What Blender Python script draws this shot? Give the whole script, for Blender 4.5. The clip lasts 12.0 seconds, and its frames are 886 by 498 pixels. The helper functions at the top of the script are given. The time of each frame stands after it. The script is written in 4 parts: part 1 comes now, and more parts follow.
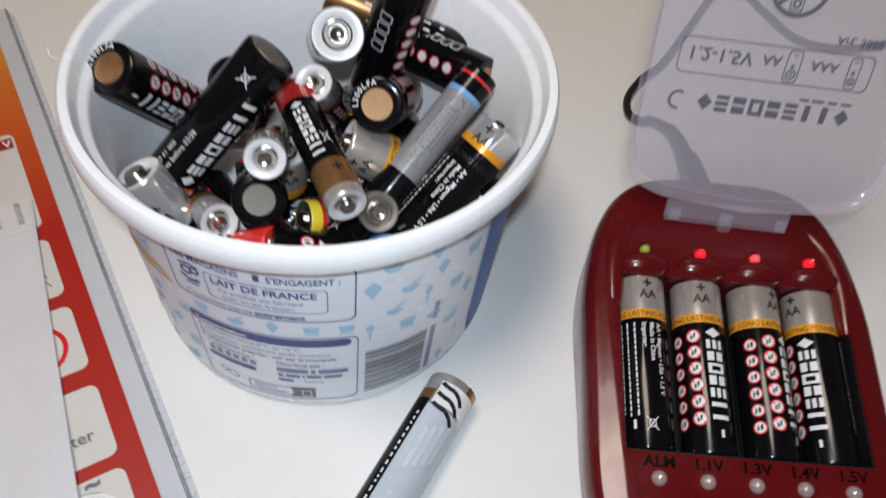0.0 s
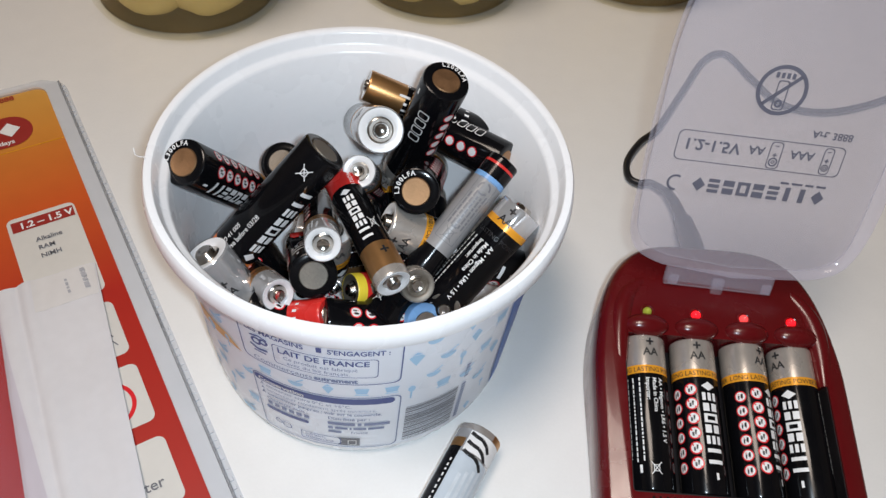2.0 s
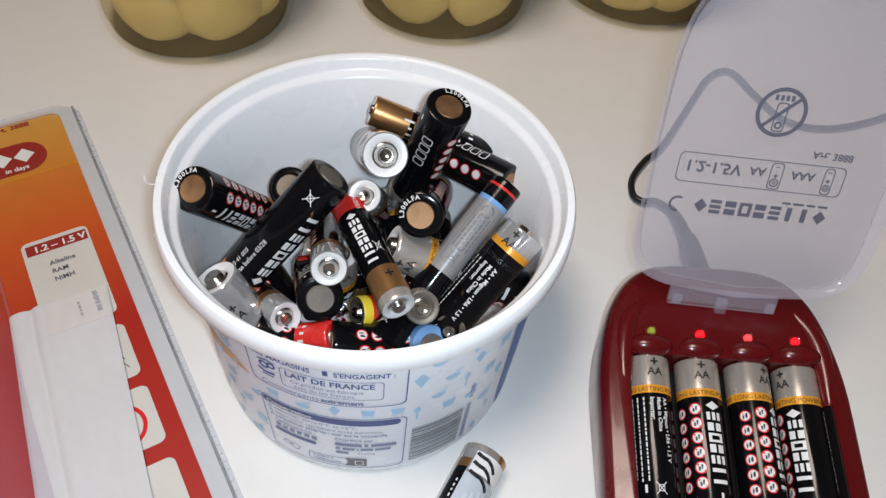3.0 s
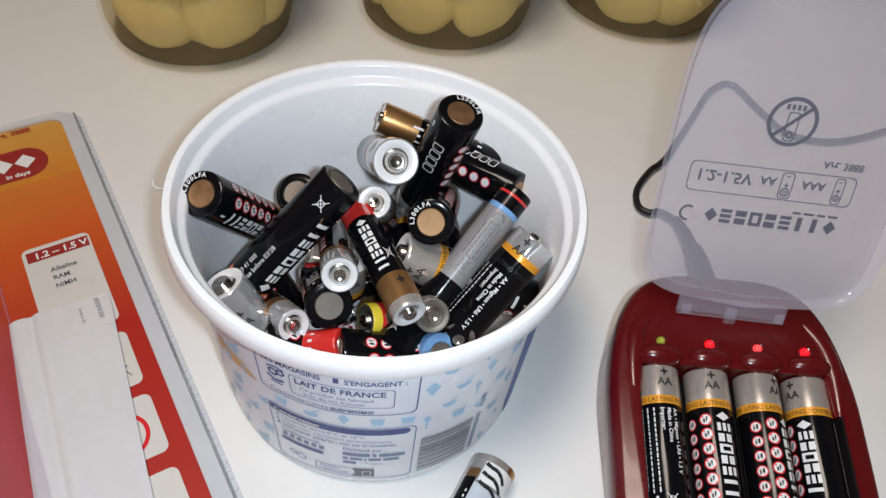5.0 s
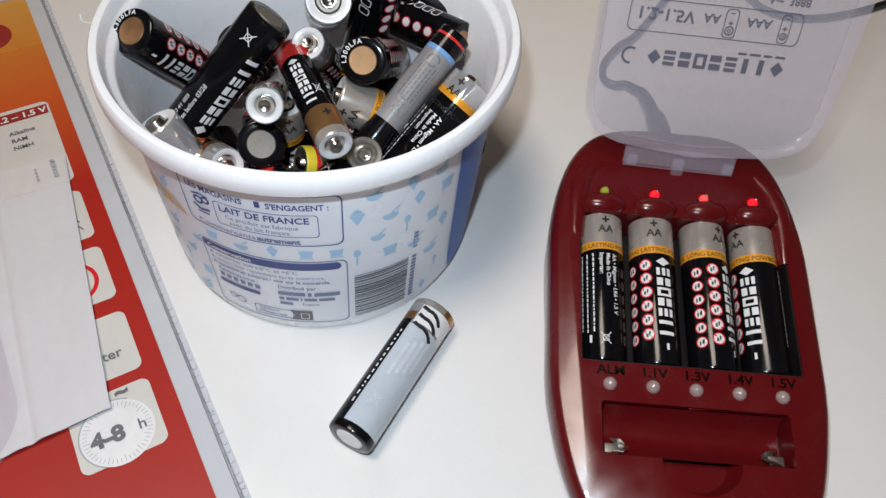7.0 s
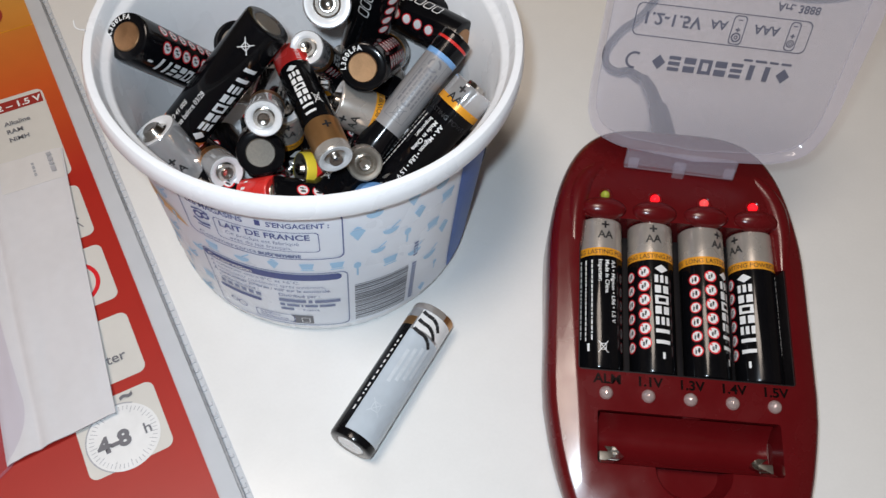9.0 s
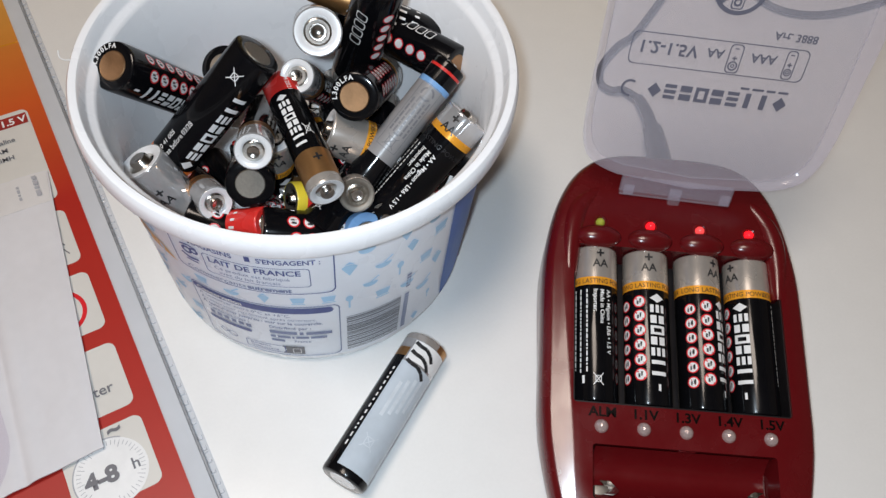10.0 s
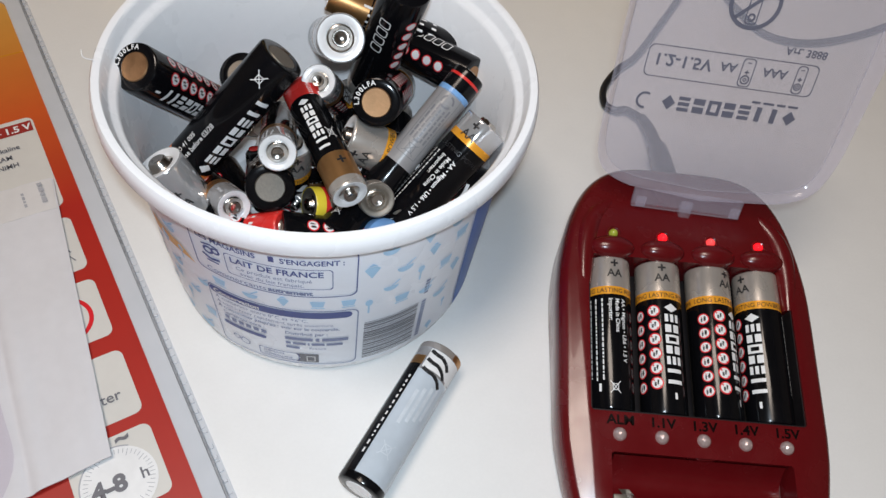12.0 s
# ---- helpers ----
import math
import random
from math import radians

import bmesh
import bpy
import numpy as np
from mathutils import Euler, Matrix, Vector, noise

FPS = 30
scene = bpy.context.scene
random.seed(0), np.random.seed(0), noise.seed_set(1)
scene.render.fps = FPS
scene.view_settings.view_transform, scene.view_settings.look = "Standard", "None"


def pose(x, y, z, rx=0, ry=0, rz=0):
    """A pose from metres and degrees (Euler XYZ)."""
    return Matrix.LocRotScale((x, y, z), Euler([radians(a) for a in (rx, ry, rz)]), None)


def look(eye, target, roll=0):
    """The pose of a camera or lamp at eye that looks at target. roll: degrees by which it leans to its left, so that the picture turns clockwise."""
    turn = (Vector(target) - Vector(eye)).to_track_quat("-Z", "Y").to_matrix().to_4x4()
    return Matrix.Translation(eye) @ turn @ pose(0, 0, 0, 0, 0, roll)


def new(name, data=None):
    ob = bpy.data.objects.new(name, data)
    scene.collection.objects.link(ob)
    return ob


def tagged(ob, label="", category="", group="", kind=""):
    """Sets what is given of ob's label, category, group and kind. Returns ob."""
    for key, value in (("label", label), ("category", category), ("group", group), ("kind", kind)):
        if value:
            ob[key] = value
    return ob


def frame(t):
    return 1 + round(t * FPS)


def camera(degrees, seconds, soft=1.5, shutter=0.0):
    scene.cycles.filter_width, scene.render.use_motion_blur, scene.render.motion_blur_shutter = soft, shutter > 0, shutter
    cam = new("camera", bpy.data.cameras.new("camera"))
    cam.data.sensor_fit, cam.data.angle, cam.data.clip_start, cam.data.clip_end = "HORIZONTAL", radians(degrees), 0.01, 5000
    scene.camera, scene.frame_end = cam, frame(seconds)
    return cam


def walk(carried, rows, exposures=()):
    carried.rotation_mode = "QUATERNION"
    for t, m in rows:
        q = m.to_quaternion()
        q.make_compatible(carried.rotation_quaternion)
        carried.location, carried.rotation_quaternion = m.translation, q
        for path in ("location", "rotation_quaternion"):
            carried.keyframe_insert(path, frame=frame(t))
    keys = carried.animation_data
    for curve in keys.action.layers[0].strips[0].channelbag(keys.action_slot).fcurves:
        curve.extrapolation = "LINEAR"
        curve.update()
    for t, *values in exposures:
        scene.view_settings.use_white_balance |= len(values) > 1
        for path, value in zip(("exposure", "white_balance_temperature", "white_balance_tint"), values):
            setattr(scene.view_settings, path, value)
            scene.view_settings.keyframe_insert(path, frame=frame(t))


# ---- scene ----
# Camera: a hand-held phone over a table, looking down at a tub of batteries.
cam = camera(60.43, 12.0, 1.4, 0.5)
# seconds, x, y, z, and the turn in degrees about x, y, z
ROWS = [
    (0.0, -0.00713, 0.03162, 0.20021, 37.468, -4.392, -0.655),
    (0.5, -0.01143, 0.02441, 0.22585, 37.732, -4.573, -1.051),
    (1.0, -0.01089, 0.01376, 0.22699, 39.313, -4.461, -1.137),
    (1.5, -0.02128, 0.02057, 0.23281, 38.730, -4.934, -1.591),
    (2.0, -0.02157, 0.02667, 0.23197, 38.599, -4.857, -1.297),
    (2.5, -0.02316, 0.02294, 0.23534, 39.867, -4.599, -1.014),
    (3.0, -0.01979, 0.02696, 0.23670, 39.508, -3.917, -1.073),
    (3.5, -0.02426, 0.02739, 0.23658, 39.888, -4.430, -1.378),
    (5.3, -0.02610, 0.02594, 0.23083, 40.674, -4.785, -1.261),
    (5.5, -0.02763, 0.02165, 0.22202, 40.274, -5.072, -1.516),
    (6.0, -0.01168, 0.00901, 0.21209, 38.295, -3.206, -0.189),
    (6.5, -0.00132, 0.00548, 0.20982, 37.186, -3.046, -0.218),
    (7.0, 0.00389, 0.00031, 0.21347, 37.064, -2.963, -0.019),
    (7.2, 0.00483, -0.00078, 0.21575, 36.403, -2.979, -0.026),
    (8.8, -0.00033, 0.01618, 0.22573, 32.490, -3.586, 0.057),
    (9.0, 0.00248, 0.01736, 0.22616, 32.367, -3.303, 0.167),
    (9.5, 0.00454, 0.02460, 0.22742, 32.041, -3.394, 0.058),
    (10.0, 0.00183, 0.02832, 0.22909, 31.988, -3.793, -0.235),
    (10.5, -0.00296, 0.02908, 0.22542, 32.496, -4.823, -0.559),
    (11.0, -0.00956, 0.01959, 0.22193, 34.444, -5.806, -1.150),
    (11.5, -0.00994, 0.02051, 0.22203, 34.510, -5.848, -1.313),
    (12.0, -0.01145, 0.02073, 0.22293, 34.886, -5.822, -0.958),
]
walk(cam, [(t, pose(x, y, z, rx, ry, rz)) for t, x, y, z, rx, ry, rz in ROWS], [(0.0, -0.10), (0.7, 0.03), (3.7, 0.05), (6.0, -0.02), (9.0, -0.05), (12.0, -0.05)])

# ---- world, lamps ----
world = bpy.data.worlds.new("world")
scene.world = world
world.use_nodes = True
world.node_tree.nodes["Background"].inputs[0].default_value = (0.9, 0.75, 0.6, 1)
world.node_tree.nodes["Background"].inputs[1].default_value = 0.02


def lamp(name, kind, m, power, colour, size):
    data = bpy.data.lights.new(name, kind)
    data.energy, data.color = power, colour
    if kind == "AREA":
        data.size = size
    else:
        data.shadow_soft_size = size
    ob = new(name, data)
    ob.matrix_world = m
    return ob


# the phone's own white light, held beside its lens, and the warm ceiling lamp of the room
lamp("phone_light", "POINT", pose(-0.010, 0.021, 0.243), 1.66, (0.75, 0.88, 1.0), 0.005)
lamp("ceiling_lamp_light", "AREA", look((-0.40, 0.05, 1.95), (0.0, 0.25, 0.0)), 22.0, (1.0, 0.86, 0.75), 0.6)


# ---- materials ----
def lin(r, g, b):
    return tuple(((v / 255 + 0.055) / 1.055) ** 2.4 if v > 10 else v / 255 / 12.92 for v in (r, g, b)) + (1.0,)


def material(name, colour, rough=0.4, metal=0.0, vary=0.06, grain=300.0, bump=0.0, rough_vary=0.08, coat=0.0, transmission=0.0, ior=1.45, emit=0.0, subsurface=0.0, random_tone=0.0):
    """A surface with a colour that varies at two scales, uneven gloss and fine relief. grain: noise cells a metre."""
    m = bpy.data.materials.new(name)
    m.use_nodes = True
    nodes, links = m.node_tree.nodes, m.node_tree.links
    b = nodes["Principled BSDF"]
    co = nodes.new("ShaderNodeTexCoord")
    big, fine = nodes.new("ShaderNodeTexNoise"), nodes.new("ShaderNodeTexNoise")
    big.inputs["Scale"].default_value, fine.inputs["Scale"].default_value = grain * 0.12, grain
    big.inputs["Detail"].default_value, fine.inputs["Detail"].default_value = 4, 6
    links.new(co.outputs["Object"], big.inputs["Vector"])
    links.new(co.outputs["Object"], fine.inputs["Vector"])
    mix = nodes.new("ShaderNodeMath")
    mix.operation = "ADD"
    links.new(big.outputs["Fac"], mix.inputs[0])
    links.new(fine.outputs["Fac"], mix.inputs[1])
    ramp = nodes.new("ShaderNodeMapRange")
    ramp.inputs["From Min"].default_value, ramp.inputs["From Max"].default_value = 0.6, 1.4
    ramp.inputs["To Min"].default_value, ramp.inputs["To Max"].default_value = 1 - vary, 1 + vary
    links.new(mix.outputs[0], ramp.inputs["Value"])
    hsv = nodes.new("ShaderNodeHueSaturation")
    hsv.inputs["Color"].default_value = colour
    links.new(ramp.outputs[0], hsv.inputs["Value"])
    links.new(hsv.outputs[0], b.inputs["Base Color"])
    rr = nodes.new("ShaderNodeMapRange")
    rr.inputs["From Min"].default_value, rr.inputs["From Max"].default_value = 0.3, 0.7
    rr.inputs["To Min"].default_value, rr.inputs["To Max"].default_value = max(rough - rough_vary, 0.02), min(rough + rough_vary, 1)
    links.new(big.outputs["Fac"], rr.inputs["Value"])
    links.new(rr.outputs[0], b.inputs["Roughness"])
    b.inputs["Metallic"].default_value = metal
    b.inputs["Coat Weight"].default_value = coat
    b.inputs["Transmission Weight"].default_value = transmission
    b.inputs["IOR"].default_value = ior
    if subsurface:
        b.inputs["Subsurface Weight"].default_value = subsurface
        b.inputs["Subsurface Radius"].default_value = (0.004, 0.004, 0.004)
        b.inputs["Subsurface Scale"].default_value = 1.0
    if bump:
        bn = nodes.new("ShaderNodeBump")
        bn.inputs["Strength"].default_value, bn.inputs["Distance"].default_value = 0.6, bump
        links.new(fine.outputs["Fac"], bn.inputs["Height"])
        links.new(bn.outputs[0], b.inputs["Normal"])
    if emit:
        b.inputs["Emission Color"].default_value = colour
        b.inputs["Emission Strength"].default_value = emit
    return m


def milky(name, colour, haze, rough=0.2, haze_colour=(0.8, 0.8, 0.85, 1)):
    """Thin clear plastic: part of the light passes straight, part is scattered by the milky sheet."""
    m = bpy.data.materials.new(name)
    m.use_nodes = True
    nodes, links = m.node_tree.nodes, m.node_tree.links
    b = nodes["Principled BSDF"]
    b.inputs["Base Color"].default_value, b.inputs["Roughness"].default_value = haze_colour, rough
    clear, mix = nodes.new("ShaderNodeBsdfTransparent"), nodes.new("ShaderNodeMixShader")
    clear.inputs["Color"].default_value = colour
    noise_tex, mr, co = nodes.new("ShaderNodeTexNoise"), nodes.new("ShaderNodeMapRange"), nodes.new("ShaderNodeTexCoord")
    noise_tex.inputs["Scale"].default_value = 60
    links.new(co.outputs["Object"], noise_tex.inputs["Vector"])
    mr.inputs["To Min"].default_value, mr.inputs["To Max"].default_value = haze * 0.85, haze * 1.15
    links.new(noise_tex.outputs["Fac"], mr.inputs["Value"])
    links.new(mr.outputs[0], mix.inputs["Fac"])
    links.new(clear.outputs[0], mix.inputs[1])
    links.new(b.outputs[0], mix.inputs[2])
    links.new(mix.outputs[0], nodes["Material Output"].inputs["Surface"])
    return m


WHITE_TABLE = material("white_laminate", (0.80, 0.80, 0.79, 1), 0.24, vary=0.02, grain=900, bump=0.00001, rough_vary=0.02)
WALL_PAINT = material("wall_paint", (0.30, 0.27, 0.24, 1), 0.8, vary=0.05, grain=40, bump=0.0005)
CEILING_PAINT = material("ceiling_paint", (0.38, 0.36, 0.34, 1), 0.85, vary=0.03, grain=40)
FLOOR_WOOD = material("floor_boards", (0.28, 0.18, 0.10, 1), 0.45, vary=0.2, grain=60)
TUB_WHITE = material("tub_plastic", (0.93, 0.94, 0.965, 1), 0.28, vary=0.02, grain=400, bump=0.00003)
LABEL_PAPER = material("label_film", (0.86, 0.89, 0.95, 1), 0.3, vary=0.02, grain=300)
PRINT_NAVY = material("print_navy", lin(66, 80, 140), 0.4)
PRINT_GREY_BLUE = material("print_grey_blue", lin(120, 130, 165), 0.4)
PRINT_SKY = material("print_sky_blue", lin(172, 210, 238), 0.4)
PRINT_BLUE = material("print_blue", lin(70, 110, 190), 0.4)
PRINT_ORANGE = material("print_orange", lin(226, 178, 112), 0.4)
PRINT_BLACK = material("print_black", (0.02, 0.02, 0.022, 1), 0.4)
PRINT_WHITE = material("print_white", (0.80, 0.80, 0.80, 1), 0.35)
PRINT_PALE = material("print_pale_grey", (0.56, 0.61, 0.66, 1), 0.35, vary=0.12, grain=800)
PRINT_RED = material("print_red", lin(214, 30, 40), 0.35)
PRINT_DARK_RED = material("print_dark_red", (0.32, 0.03, 0.024, 1), 0.35)
PRINT_GREY = material("print_grey", (0.16, 0.16, 0.18, 1), 0.4)
PRINT_FAINT = material("print_faint_grey", (0.40, 0.40, 0.43, 1), 0.6)
PRINT_LID = material("print_lid_grey", (0.13, 0.13, 0.17, 1), 0.45)
PRINT_CHARGER = material("print_charger", (0.004, 0.002, 0.002, 1), 0.25)
BLACK_SLEEVE = material("black_sleeve", (0.004, 0.004, 0.005, 1), 0.14, vary=0.2, grain=500, ior=1.34)
GREY_SLEEVE = material("grey_sleeve", (0.27, 0.265, 0.27, 1), 0.34, vary=0.06, grain=400)
PALE_SLEEVE = material("pale_blue_grey_sleeve", (0.50, 0.56, 0.62, 1), 0.22, vary=0.08, grain=250, coat=0.2)
RED_SLEEVE = material("red_sleeve", (0.66, 0.03, 0.025, 1), 0.25, vary=0.06, grain=400, coat=0.3)
YELLOW_SLEEVE = material("yellow_sleeve", (0.80, 0.62, 0.05, 1), 0.25, vary=0.06, grain=400)
BLUE_SLEEVE = material("blue_sleeve", lin(120, 165, 215), 0.25, vary=0.06, grain=400)
AMBER_BAND = material("amber_band", (0.83, 0.36, 0.03, 1), 0.28, vary=0.06, grain=400, metal=0.2)
ORANGE_BAND = material("orange_band", (0.80, 0.20, 0.03, 1), 0.28, vary=0.06, grain=400)
SILVER_WRAP = material("silver_wrap", (0.62, 0.57, 0.52, 1), 0.26, metal=0.65, vary=0.06, grain=500)
COPPER_WRAP = material("copper_wrap", (0.50, 0.27, 0.11, 1), 0.33, metal=0.85, vary=0.08, grain=500)
STEEL = material("nickel_steel", (0.70, 0.68, 0.65, 1), 0.22, metal=1.0, vary=0.1, grain=900, bump=0.00004)
DULL_STEEL = material("dull_steel", (0.22, 0.195, 0.165, 1), 0.5, metal=0.8, vary=0.18, grain=1500, bump=0.00005)
POLE_STEEL = material("pole_steel", (0.58, 0.55, 0.51, 1), 0.20, metal=1.0, vary=0.08, grain=900)
# metal end disc; its bronze tint paints in the warm room it reflects
WARM_REFLECTION_DISC = material("warm_reflection_disc", (0.44, 0.25, 0.13, 1), 0.45, metal=0.9, vary=0.12, grain=1500, bump=0.00004)
WHITE_CAP = material("pale_cap_ring", (0.80, 0.80, 0.81, 1), 0.28, metal=0.1, vary=0.05, grain=600)
CLEAR_WRAP = material("pale_wrap", (0.64, 0.64, 0.65, 1), 0.12, metal=0.62, vary=0.08, grain=300, coat=0.3)
CHARGER_RED = material("charger_red", (0.105, 0.0045, 0.0062, 1), 0.24, vary=0.06, grain=700, coat=0.12, bump=0.00001)
BAY_DARK = material("bay_dark_red", (0.055, 0.006, 0.009, 1), 0.3, vary=0.1, grain=500)
BAY_BLACK = material("bay_black", (0.012, 0.010, 0.011, 1), 0.35, vary=0.1, grain=500)
LENS_CLEAR = material("led_clear", (0.66, 0.52, 0.50, 1), 0.14, metal=0.55, vary=0.1, grain=1500, bump=0.0002, rough_vary=0.05)
LED_RED = material("led_red", (1.0, 0.008, 0.014, 1), 0.12, emit=2.2)
LED_PALE_RED = material("led_pale_red", (0.9, 0.07, 0.07, 1), 0.15, emit=0.8)
LED_GREEN = material("led_green", (0.36, 0.40, 0.05, 1), 0.15, emit=0.06)
LID_PLASTIC = milky("milky_lid", (0.93, 0.92, 0.94, 1), 0.27, 0.16, (0.68, 0.66, 0.74, 1))
LID_EDGE = milky("milky_lid_edge", (0.96, 0.95, 0.98, 1), 0.17, 0.10, (0.74, 0.72, 0.82, 1))
# the purple scatter colour stands in for the red card reflected in the dome
SHELL_CLEAR = milky("clear_shell", (0.97, 0.95, 0.98, 1), 0.09, 0.05, (0.66, 0.56, 0.74, 1))
SHELL_FLANGE = milky("clear_flange", (0.94, 0.95, 0.97, 1), 0.55, 0.12, (0.82, 0.84, 0.87, 1))
SHELL_SEAM = material("shell_seam", (0.30, 0.31, 0.33, 1), 0.35, vary=0.35, grain=600)
PAPER = material("leaflet_paper", (0.67, 0.66, 0.68, 1), 0.7, vary=0.035, grain=250, bump=0.00006)
PAPER_THIN = material("leaflet_thin_paper", (0.68, 0.66, 0.65, 1), 0.7, vary=0.04, grain=250)
CABLE_BLACK = material("cable_black", (0.012, 0.013, 0.016, 1), 0.35, vary=0.1, grain=400)
GREY_BOX = material("grey_box_print", (0.66, 0.64, 0.60, 1), 0.35, vary=0.03, grain=300)
JAR_GLASS = milky("jar_glass", (0.99, 0.985, 0.96, 1), 0.04, 0.03, (0.35, 0.28, 0.16, 1))
SYRUP = milky("amber_brine", (0.99, 0.955, 0.82, 1), 0.16, 0.08, (0.74, 0.56, 0.30, 1))
FRUIT = material("pale_fruit", (0.95, 0.79, 0.42, 1), 0.4, vary=0.1, grain=120, subsurface=0.2)


def card_print():
    """The printed card: yellow at the head, through orange to red."""
    m = bpy.data.materials.new("card_print")
    m.use_nodes = True
    nodes, links = m.node_tree.nodes, m.node_tree.links
    b, co, sep, ramp = nodes["Principled BSDF"], nodes.new("ShaderNodeTexCoord"), nodes.new("ShaderNodeSeparateXYZ"), nodes.new("ShaderNodeValToRGB")
    scale, fine, hsv, mr = nodes.new("ShaderNodeMath"), nodes.new("ShaderNodeTexNoise"), nodes.new("ShaderNodeHueSaturation"), nodes.new("ShaderNodeMapRange")
    links.new(co.outputs["Object"], sep.inputs[0])
    scale.operation = "MULTIPLY"
    scale.inputs[1].default_value = 1 / 0.3
    links.new(sep.outputs["X"], scale.inputs[0])
    links.new(scale.outputs[0], ramp.inputs["Fac"])
    stops = ((0.0, (0.64, 0.34, 0.07)), (0.13, (0.62, 0.23, 0.035)), (0.14, (0.62, 0.19, 0.03)), (0.25, (0.60, 0.10, 0.018)), (0.42, (0.42, 0.020, 0.011)), (1.0, (0.37, 0.013, 0.010)))
    e = ramp.color_ramp.elements
    e[0].position, e[0].color = stops[0][0], (*stops[0][1], 1)
    e[1].position, e[1].color = stops[-1][0], (*stops[-1][1], 1)
    for at, col in stops[1:-1]:
        e.new(at).color = (*col, 1)
    fine.inputs["Scale"].default_value = 90
    links.new(co.outputs["Object"], fine.inputs["Vector"])
    mr.inputs["To Min"].default_value, mr.inputs["To Max"].default_value = 0.93, 1.07
    links.new(fine.outputs["Fac"], mr.inputs["Value"])
    links.new(ramp.outputs[0], hsv.inputs["Color"])
    links.new(mr.outputs[0], hsv.inputs["Value"])
    links.new(hsv.outputs[0], b.inputs["Base Color"])
    b.inputs["Roughness"].default_value = 0.38
    return m


CARD_PRINT = card_print()


# ---- building helpers ----
def thing(name, m, label, category, group="", kind=""):
    ob = new(name)
    ob.empty_display_size = 0.01
    ob.matrix_world = m
    return tagged(ob, label, category, group, kind)


def mesh_of(name, bm, mat, smooth=True):
    bmesh.ops.recalc_face_normals(bm, faces=bm.faces)
    me = bpy.data.meshes.new(name)
    bm.to_mesh(me)
    bm.free()
    me.materials.append(mat)
    if smooth:
        for p in me.polygons:
            p.use_smooth = True
        me.set_sharp_from_angle(angle=radians(40))
    return me


def part(name, bm, mat, parent, label="", smooth=True):
    """One mesh object under a thing or a part."""
    me = bm if isinstance(bm, bpy.types.Mesh) else mesh_of(name, bm, mat, smooth)
    ob = new(name, me)
    ob.parent = parent
    if label:
        ob["label"] = label
    return ob


def solo(name, bm, mat, m, label, category, group="", kind="", smooth=True):
    ob = new(name, mesh_of(name, bm, mat, smooth))
    ob.matrix_world = m
    return tagged(ob, label, category, group, kind)


def lathe(profile, n=48, close_first=True, close_last=True, shear=None):
    """Turns (radius, height) pairs about z. A radius of 0 closes to a point."""
    bm = bmesh.new()
    rings = []
    for r, z in profile:
        if r < 1e-9:
            rings.append([bm.verts.new((0, 0, z))])
        else:
            rings.append([bm.verts.new((r * math.sin(2 * math.pi * k / n), -r * math.cos(2 * math.pi * k / n), z)) for k in range(n)])
    for a, b in zip(rings, rings[1:]):
        for k in range(n):
            j = (k + 1) % n
            if len(a) == 1 and len(b) > 1:
                bm.faces.new((a[0], b[j], b[k]))
            elif len(b) == 1 and len(a) > 1:
                bm.faces.new((a[k], a[j], b[0]))
            elif len(a) > 1:
                bm.faces.new((a[k], a[j], b[j], b[k]))
    if shear:
        for v in bm.verts:
            v.co.y += shear(v.co.z)
    return bm


def box(x0, y0, z0, x1, y1, z1, bevel=0.0, segments=2):
    bm = bmesh.new()
    bmesh.ops.create_cube(bm, size=1.0)
    for v in bm.verts:
        v.co = Vector((x0 + (v.co.x + 0.5) * (x1 - x0), y0 + (v.co.y + 0.5) * (y1 - y0), z0 + (v.co.z + 0.5) * (z1 - z0)))
    if bevel:
        bmesh.ops.bevel(bm, geom=bm.edges[:], offset=bevel, segments=segments, affect="EDGES", profile=0.5)
    return bm


def loft(rings, cap_start=True, cap_end=True):
    """Joins closed rings of points of equal count."""
    bm = bmesh.new()
    vs = [[bm.verts.new(p) for p in ring] for ring in rings]
    n = len(vs[0])
    for a, b in zip(vs, vs[1:]):
        for k in range(n):
            bm.faces.new((a[k], a[(k + 1) % n], b[(k + 1) % n], b[k]))
    if cap_start:
        bm.faces.new(vs[0][::-1])
    if cap_end:
        bm.faces.new(vs[-1])
    return bm


def smooth_path(points, steps=8):
    out = []
    for i in range(len(points) - 1):
        p0, p1, p2, p3 = (Vector(points[min(max(i + k, 0), len(points) - 1)]) for k in (-1, 0, 1, 2))
        for s in range(steps):
            u = s / steps
            out.append(0.5 * ((2 * p1) + (p2 - p0) * u + (2 * p0 - 5 * p1 + 4 * p2 - p3) * u * u + (3 * p1 - p0 - 3 * p2 + p3) * u ** 3))
    out.append(Vector(points[-1]))
    return out


def tube(points, radius, n=12):
    """A round rod along the points; radius may be a function of 0..1."""
    rings = []
    for i, p in enumerate(points):
        d = (points[min(i + 1, len(points) - 1)] - points[max(i - 1, 0)]).normalized()
        side = d.cross(Vector((0, 0, 1))).normalized() if abs(d.z) < 0.95 else Vector((1, 0, 0))
        up = side.cross(d)
        r = radius(i / (len(points) - 1)) if callable(radius) else radius
        rings.append([p + r * (math.cos(2 * math.pi * k / n) * side + math.sin(2 * math.pi * k / n) * up) for k in range(n)])
    return loft(rings)


